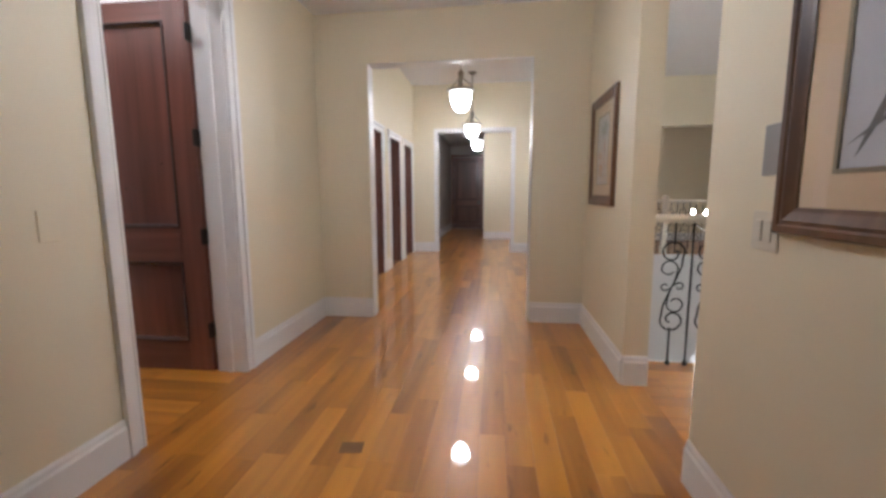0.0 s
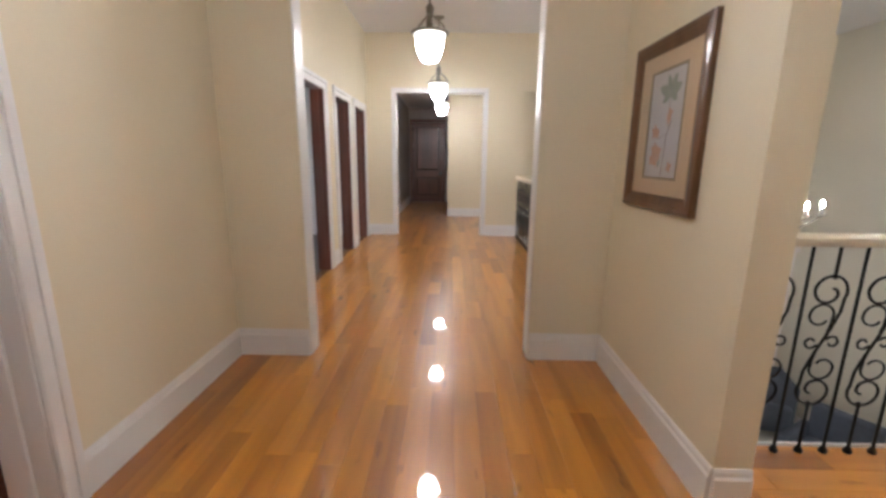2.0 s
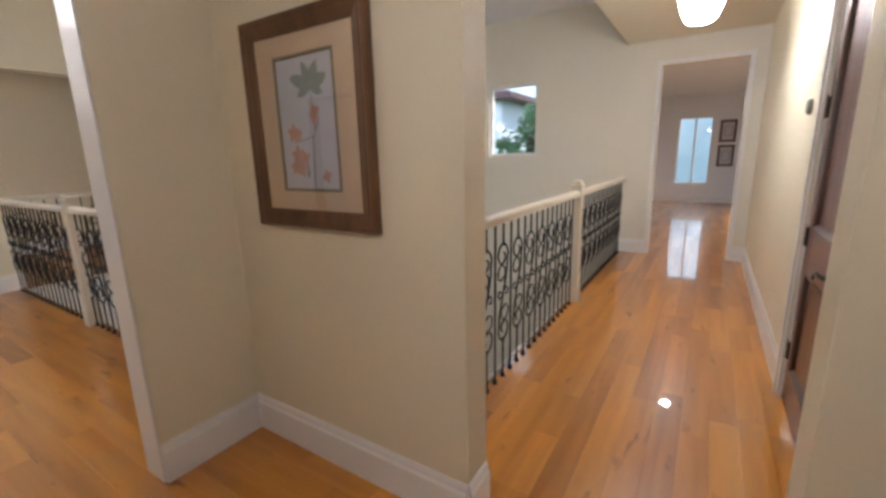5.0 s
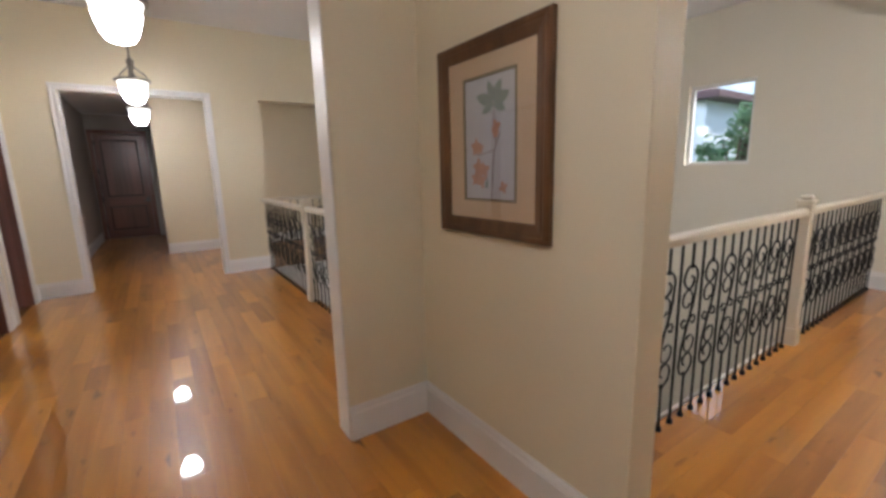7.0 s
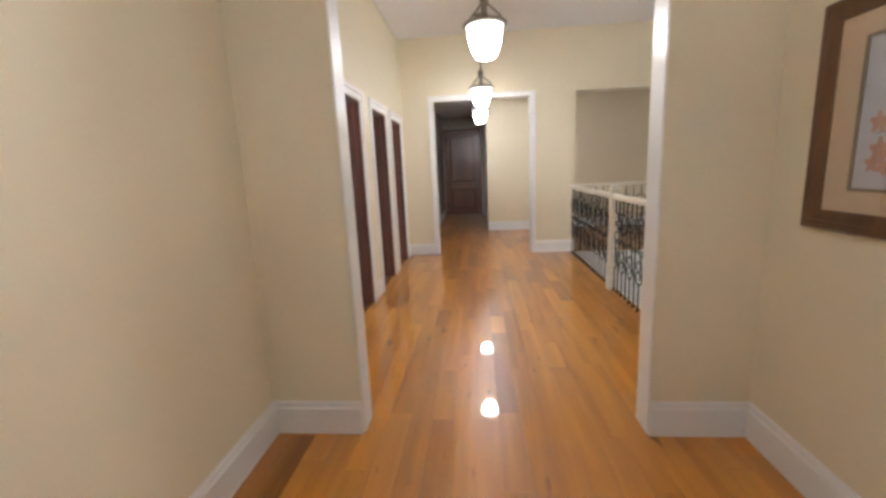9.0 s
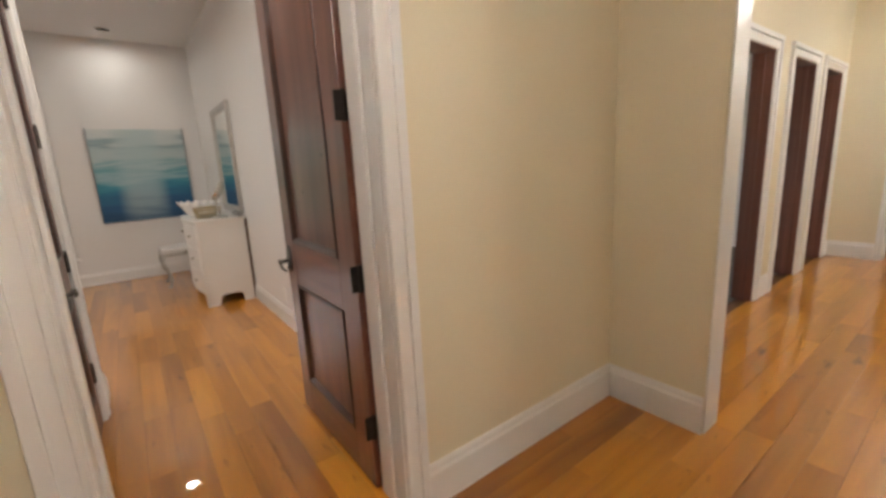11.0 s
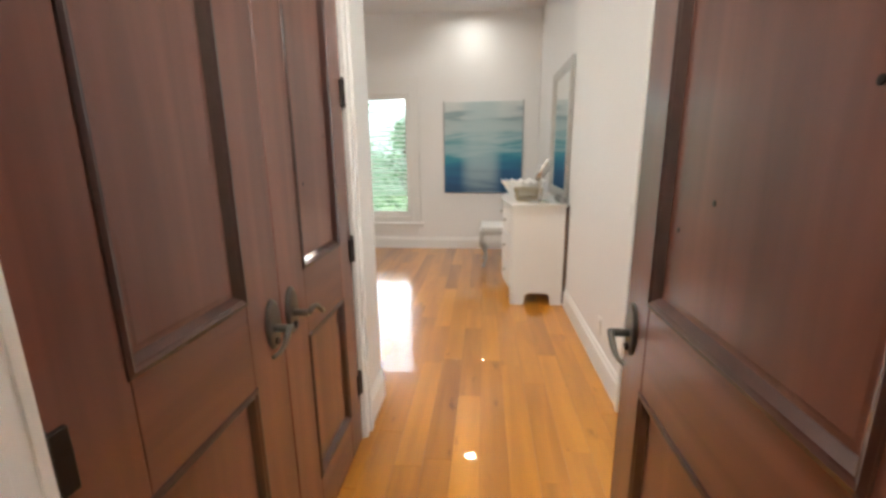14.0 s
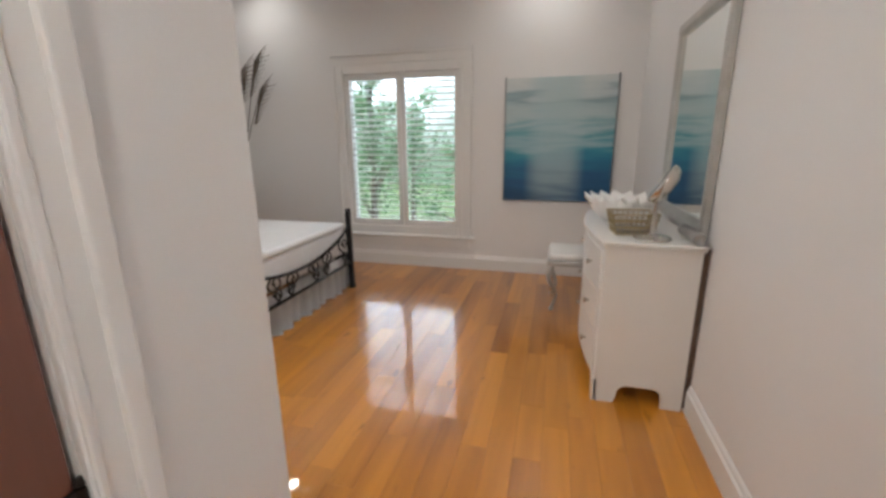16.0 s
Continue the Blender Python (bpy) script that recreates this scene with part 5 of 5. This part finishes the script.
for y, zl, dip, top in ((0, 0.26, 0.22, 0.66), (-BLN - 0.1, 0.4, -0.2, 1.0)):
    bm = bmesh.new()
    tube(bm, [(0, y, zl), (BWD, y, zl)], 0.014, 8)
    tube(bm, [(BWD * i / 24, y, top - dip * math.sin(math.pi * i / 24) ** 0.6) for i in range(25)], 0.014, 8)
    part("rail", bm, IRON, bed, "", True)
    for k in range(6):
        bm = bmesh.new()
        x = 0.16 + k * (BWD - 0.32) / 5
        s = 1 if k % 2 else -1
        zt = top - dip * math.sin(math.pi * x / BWD) ** 0.6
        tube(bm, [(x + s * px * 1.6, y, zl + (zt - zl) * (0.5 + pz)) for px, pz in [(0.05 * math.sin(6.28 * u) * (1 - 0.4 * u), u - 0.5) for u in [i / 16 for i in range(17)]]], 0.008, 6)
        for q in (0.3, 0.72):
            tube(bm, [(x + s * px, y, zl + (zt - zl) * q + pz) for px, pz in curl(0.045, 0, 0.045, 180, -400)], 0.007, 5)
        part("scroll", bm, IRON, bed, "", True)
for x in (0, BWD):
    bm = bmesh.new()
    bevelled(bm, x - 0.012, x + 0.012, -BLN - 0.1, 0, 0.28, 0.34, 0.003)
    part("side_rail", bm, IRON, bed)
bm = bmesh.new()
bevelled(bm, 0.03, BWD - 0.03, -BLN - 0.06, -0.04, 0.34, 0.62, 0.05, 4)
part("mattress", bm, LINEN, bed, "white quilted mattress cover", True)
bm = bmesh.new()
bevelled(bm, 0.015, BWD - 0.015, -BLN - 0.03, -0.03, 0.60, 0.665, 0.03, 4)
part("coverlet", bm, LINEN, bed, "smooth white coverlet", True)
for s, (p, q) in enumerate((((0.0, -0.03), (BWD, -0.03)), ((0.0, -BLN), (0.0, -0.03)), ((BWD, -BLN), (BWD, -0.03)))):
    bm = bmesh.new()
    n = 70
    pv, qv = Vector((*p, 0)), Vector((*q, 0))
    nrm = (qv - pv).normalized().cross(Vector((0, 0, 1)))
    rows = []
    for z, amp in ((0.34, 0.004), (0.2, 0.014), (0.012, 0.03)):
        rows.append([bm.verts.new(pv.lerp(qv, i / n) + nrm * (amp * math.sin(i * 1.1) + amp * 0.6 * math.sin(i * 0.37 + s)) + Vector((0, 0, z + (0.006 * math.sin(i * 0.5) if z < 0.1 else 0)))) for i in range(n + 1)])
    for a, b in zip(rows, rows[1:]):
        for i in range(n):
            bm.faces.new((a[i], a[i + 1], b[i + 1], b[i]))
    bmesh.ops.solidify(bm, geom=bm.faces[:], thickness=0.004)
    part("bed_skirt", bm, LINEN, bed, "gathered off-white bed skirt", True)

# dry palm leaves on the bedroom wall
deco = thing("palm_decoration", "dried dark palm leaves in a slim vase by the wall", "plant", pose(-6.95, -0.84, 0))
DRY = material("dried_leaf", (0.11, 0.085, 0.065), 0.8, vary=0.3, scale=30)
bm = bmesh.new()
lathe(bm, [(0.09, 0.0), (0.11, 0.05), (0.12, 0.3), (0.08, 0.55), (0.05, 0.75), (0.06, 0.8)], 20)
part("vase", bm, material("grey_ceramic", (0.45, 0.44, 0.43), 0.4), deco, "", True)
for k, (dx, dy, h) in enumerate(((0.05, 0.36, 2.28), (0.02, 0.16, 2.2), (0.03, -0.15, 2.35), (0.06, 0.40, 1.98))):
    bm = bmesh.new()
    tube(bm, [(0, 0, 0.7), (dx * 0.4, dy * 0.3, 1.4), (dx, dy, h)], 0.006, 6)
    for i in range(9):
        u = i / 8
        for s in (-1, 1):
            base = Vector((dx * (0.75 + 0.25 * u), dy * (0.7 + 0.3 * u), h - 0.35 * (1 - u)))
            tip = base + Vector((0.02 * s, 0.13 * (0.6 + u) * (1 if dy > 0 else -1), 0.12 + 0.05 * s))
            tube(bm, [base, (base + tip) / 2 + Vector((0, 0, 0.012)), tip], 0.009, 5, 0.15)
    part("palm_leaf", bm, DRY, deco, "", True)

# ---- lower room ----
GREY_CLOTH = material("grey_cloth", (0.11, 0.13, 0.17), 0.9, vary=0.15, scale=20, bump=0.3, fine=200)
def armchair(m):
    ob = thing("armchair", "blue-grey upholstered armchair on the lower floor", "armchair", m, "lower armchairs")
    for nm, v in (("seat", (-0.36, 0.36, -0.4, 0.3, 0.2, 0.45)), ("backrest", (-0.4, 0.4, 0.28, 0.48, 0.2, 0.95)), ("armrest", (-0.5, -0.36, -0.42, 0.4, 0.15, 0.62)), ("armrest", (0.36, 0.5, -0.42, 0.4, 0.15, 0.62))):
        bm = bmesh.new()
        bevelled(bm, *v, 0.05, 3)
        part(nm, bm, GREY_CLOTH, ob, "", True)
    for sx in (-0.42, 0.42):
        for sy in (-0.35, 0.38):
            bm = bmesh.new()
            tube(bm, [(sx, sy, 0.17), (sx, sy, 0.0)], 0.022, 8, 0.7)
            part("leg", bm, FRAME_WOOD, ob)
    return ob
ac = armchair(pose(5.6, 7.1, LOW, 0, 0, -60))
copy_thing(ac, pose(5.5, 8.5, LOW, 0, 0, -110))

# ---- outside ----
ROOF_TILE = material("plum_roof_tile", (0.12, 0.07, 0.075), 0.8, vary=0.25, scale=3, bump=0.4, fine=12)
STUCCO = material("pale_stucco", (0.62, 0.67, 0.73), 0.85, vary=0.05, scale=2, bump=0.2, fine=60)
house = thing("neighbour_house", "pale stuccoed neighbouring house with a plum tiled hip roof", "house", pose(19, 11.2, -3.4))
bm = bmesh.new()
box(bm, 0, 10, 0, 16, 0, 7.5)
part("wall", bm, STUCCO, house)
bm = bmesh.new()
lo = [bm.verts.new(v) for v in ((-0.8, -0.8, 7.35), (10.8, -0.8, 7.35), (10.8, 16.8, 7.35), (-0.8, 16.8, 7.35))]
l2 = [bm.verts.new((v.co.x, v.co.y, 7.6)) for v in lo]
top = [bm.verts.new(v) for v in ((5, 4.5, 9.3), (5, 11.5, 9.3))]
for i in range(4):
    bm.faces.new((lo[i], lo[(i + 1) % 4], l2[(i + 1) % 4], l2[i]))
bm.faces.new(lo)
bm.faces.new((l2[0], l2[1], top[0]))
bm.faces.new((l2[1], l2[2], top[1], top[0]))
bm.faces.new((l2[2], l2[3], top[1]))
bm.faces.new((l2[3], l2[0], top[0], top[1]))
part("roof", bm, ROOF_TILE, house)
for wy in (3.0, 8.0, 12.5):
    bm = bmesh.new()
    bevelled(bm, -0.03, 0.05, wy, wy + 1.3, 4.2, 5.7, 0.02)
    w = part("window", bm, BEDROOM_TRIM, house)
    bm = bmesh.new()
    box(bm, -0.05, -0.035, wy + 0.12, wy + 1.18, 4.32, 5.58)
    part("pane", bm, material("dark_pane", (0.05, 0.07, 0.09), 0.1), w)

BARK = material("bark", (0.10, 0.075, 0.055), 0.95, vary=0.4, scale=6, bump=0.6, fine=30)
LEAVES = material("foliage", (0.09, 0.18, 0.09), 0.6, vary=0.45, scale=1.2, bump=0.2)
lt = LEAVES.node_tree
tr = lt.nodes.new("ShaderNodeBsdfTranslucent")
tr.inputs["Color"].default_value = (0.16, 0.31, 0.15, 1)
mx = lt.nodes.new("ShaderNodeMixShader")
mx.inputs[0].default_value = 0.5
lt.links.new(lt.nodes["Principled BSDF"].outputs[0], mx.inputs[1])
lt.links.new(tr.outputs[0], mx.inputs[2])
lt.links.new(mx.outputs[0], lt.nodes["Material Output"].inputs[0])
def tree(x, y, height, spread, seed, leaves=2600):
    """A tapered trunk with limbs and a crown of many separate leaves in uneven clumps."""
    rnd = random.Random(seed)
    ob = thing("tree", "leafy green garden tree with a full uneven crown", "tree", pose(x, y, -3.4), "garden trees")
    bm = bmesh.new()
    tube(bm, [(0, 0, 0), (0.06, 0.02, height * 0.3), (0.0, 0.1, height * 0.6), (0.05, 0.05, height * 0.9)], 0.16, 9, 0.2)
    clumps = []
    for k in range(34):
        a, u = rnd.uniform(0, 6.28), rnd.uniform(0.28, 1.0)
        r = spread * rnd.uniform(0.25, 1.0) * math.sin(math.pi * (0.22 + 0.68 * u)) 
        c = Vector((r * math.cos(a), r * math.sin(a), height * u))
        clumps.append((c, rnd.uniform(0.35, 0.75) * spread * 0.42))
        if k % 2 == 0:
            s = Vector((0, 0, height * max(0.2, u - 0.25)))
            tube(bm, [s, s.lerp(c, 0.5) + Vector((0, 0, 0.15)), c], 0.05, 5, 0.25)
    part("trunk", bm, BARK, ob)
    verts, faces = [], []
    for i in range(leaves):
        c, r = rnd.choice(clumps)
        d = Vector((rnd.gauss(0, 1), rnd.gauss(0, 1), rnd.gauss(0, 0.8))).normalized() * r * rnd.uniform(0.45, 1.1)
        p = c + d
        s = rnd.uniform(0.07, 0.15)
        ax = Vector((rnd.uniform(-1, 1), rnd.uniform(-1, 1), rnd.uniform(-0.6, 0.6))).normalized()
        bx = ax.orthogonal().normalized() * 0.45
        b = len(verts)
        verts += [p - ax * s, p + bx * s, p + ax * s, p - bx * s]
        faces.append((b, b + 1, b + 2, b + 3))
    me = bpy.data.meshes.new("crown")
    me.from_pydata([tuple(v) for v in verts], [], faces)
    me.materials.append(LEAVES)
    crown = new("crown", me)
    crown.parent = ob
    return ob
tree(13.2, 7.6, 6.2, 1.5, 3)
tree(16.6, 9.4, 5.2, 1.6, 4)
tree(-19.0, -0.4, 6.0, 2.0, 5, 1500)
tree(-24.0, -4.6, 7.4, 2.6, 6, 1600)
tree(-18.5, -4.4, 8.2, 2.3, 12, 3000)
tree(-27.0, 2.6, 5.6, 2.4, 8, 1400)
tree(25, 5.9, 5.4, 2.0, 9, 2500)


# ---- floor boards ----
def boards(parent, x0, x1, y0, y1, along, limit=300, near=None):
    """Honey oak boards laid along an axis, staggered; those past the limit are joined into one part."""
    width, gap = 0.127, 0.0007
    lengths = (0.42, 0.6, 0.78, 0.95, 1.2, 1.5)
    meshes = {}
    rnd = random.Random(int(x0 * 31 + y0 * 17) + 5)
    a0, a1, b0, b1 = (x0, x1, y0, y1) if along == "x" else (y0, y1, x0, x1)
    rest = bmesh.new()
    count = 0
    rows = int(math.ceil((b1 - b0) / width))
    for r in range(rows):
        lo = b0 + r * width
        hi = min(lo + width, b1)
        a = a0
        first = True
        while a < a1 - 0.02:
            n = rnd.choice(lengths) * (rnd.choice((0.35, 0.6, 1)) if first else 1)
            if a1 - (a + n) < 0.3:
                n = a1 - a
            n = round(n, 3)
            first = False
            mid = (a + n / 2, (lo + hi) / 2)
            px, py = mid if along == "x" else mid[::-1]
            close = near is None or (near[0] < px < near[1] and near[2] < py < near[3])
            if close and count < limit:
                key = (n, round(hi - lo, 4))
                if key not in meshes:
                    bm = bmesh.new()
                    h, w = n / 2 - gap / 2, (hi - lo) / 2 - gap / 2
                    e = 0.0007
                    v0 = [bm.verts.new(p) for p in ((-h, -w, -0.015), (h, -w, -0.015), (h, w, -0.015), (-h, w, -0.015))]
                    v1 = [bm.verts.new(p) for p in ((-h, -w, -e), (h, -w, -e), (h, w, -e), (-h, w, -e))]
                    v2 = [bm.verts.new(p) for p in ((-h + e, -w + e, 0), (h - e, -w + e, 0), (h - e, w - e, 0), (-h + e, w - e, 0))]
                    for p, q in ((v0, v1), (v1, v2)):
                        for i in range(4):
                            bm.faces.new((p[i], p[(i + 1) % 4], q[(i + 1) % 4], q[i]))
                    bm.faces.new(v2)
                    me = bpy.data.meshes.new("floor_board")
                    bm.to_mesh(me)
                    bm.free()
                    me.materials.append(OAK)
                    meshes[key] = me
                ob = new("floor_board", meshes[key])
                ob.parent = parent
                ob.matrix_basis = pose(px, py, 0, 0, 0, (0 if along == "x" else 90) + rnd.choice((0, 180)))
                count += 1
            else:
                if along == "x":
                    box(rest, a + gap / 2, a + n - gap / 2, lo + gap / 2, hi - gap / 2, -0.015, 0)
                else:
                    box(rest, lo + gap / 2, hi - gap / 2, a + gap / 2, a + n - gap / 2, -0.015, 0)
            a += n
    if rest.verts:
        tagged(part("floor_boards", rest, OAK if along == "x" else OAK_Y, parent), kind="stuff")
    else:
        rest.free()


OAK_Y = wood("honey_oak_lengthwise", (0.27, 0.088, 0.008), (0.64, 0.262, 0.026), 0.30, grain=(14, 1.2, 14), coat=0.9, random_vary=0.30, bump=0.006, coat_rough=0.03, knots=0.75)
floors = {o.name: o for o in scene.objects if o.name.startswith("floor_")}
boards(floors["floor_hall"], L - 0.02, R + 0.12, -2.6, 15.2, "y", near=(-2, 2, 1.2, 12))
boards(floors["floor_side_hall"], R + 0.121, 13.9, 1.0, 3.70, "x", near=(1, 6.7, 2, 4))
boards(floors["floor_bedroom"], BW, L - 0.021, -2.05, 3.53, "x", near=(-7.3, -1.2, 0, 3.6))
boards(floors["floor_lobby"], R + 0.121, EAST, Y2 - 0.03, Y3, "x", limit=0)
boards(floors["floor_far_room"], EAST + 0.1, 13.9, 3.72, 4.3, "x", limit=0)
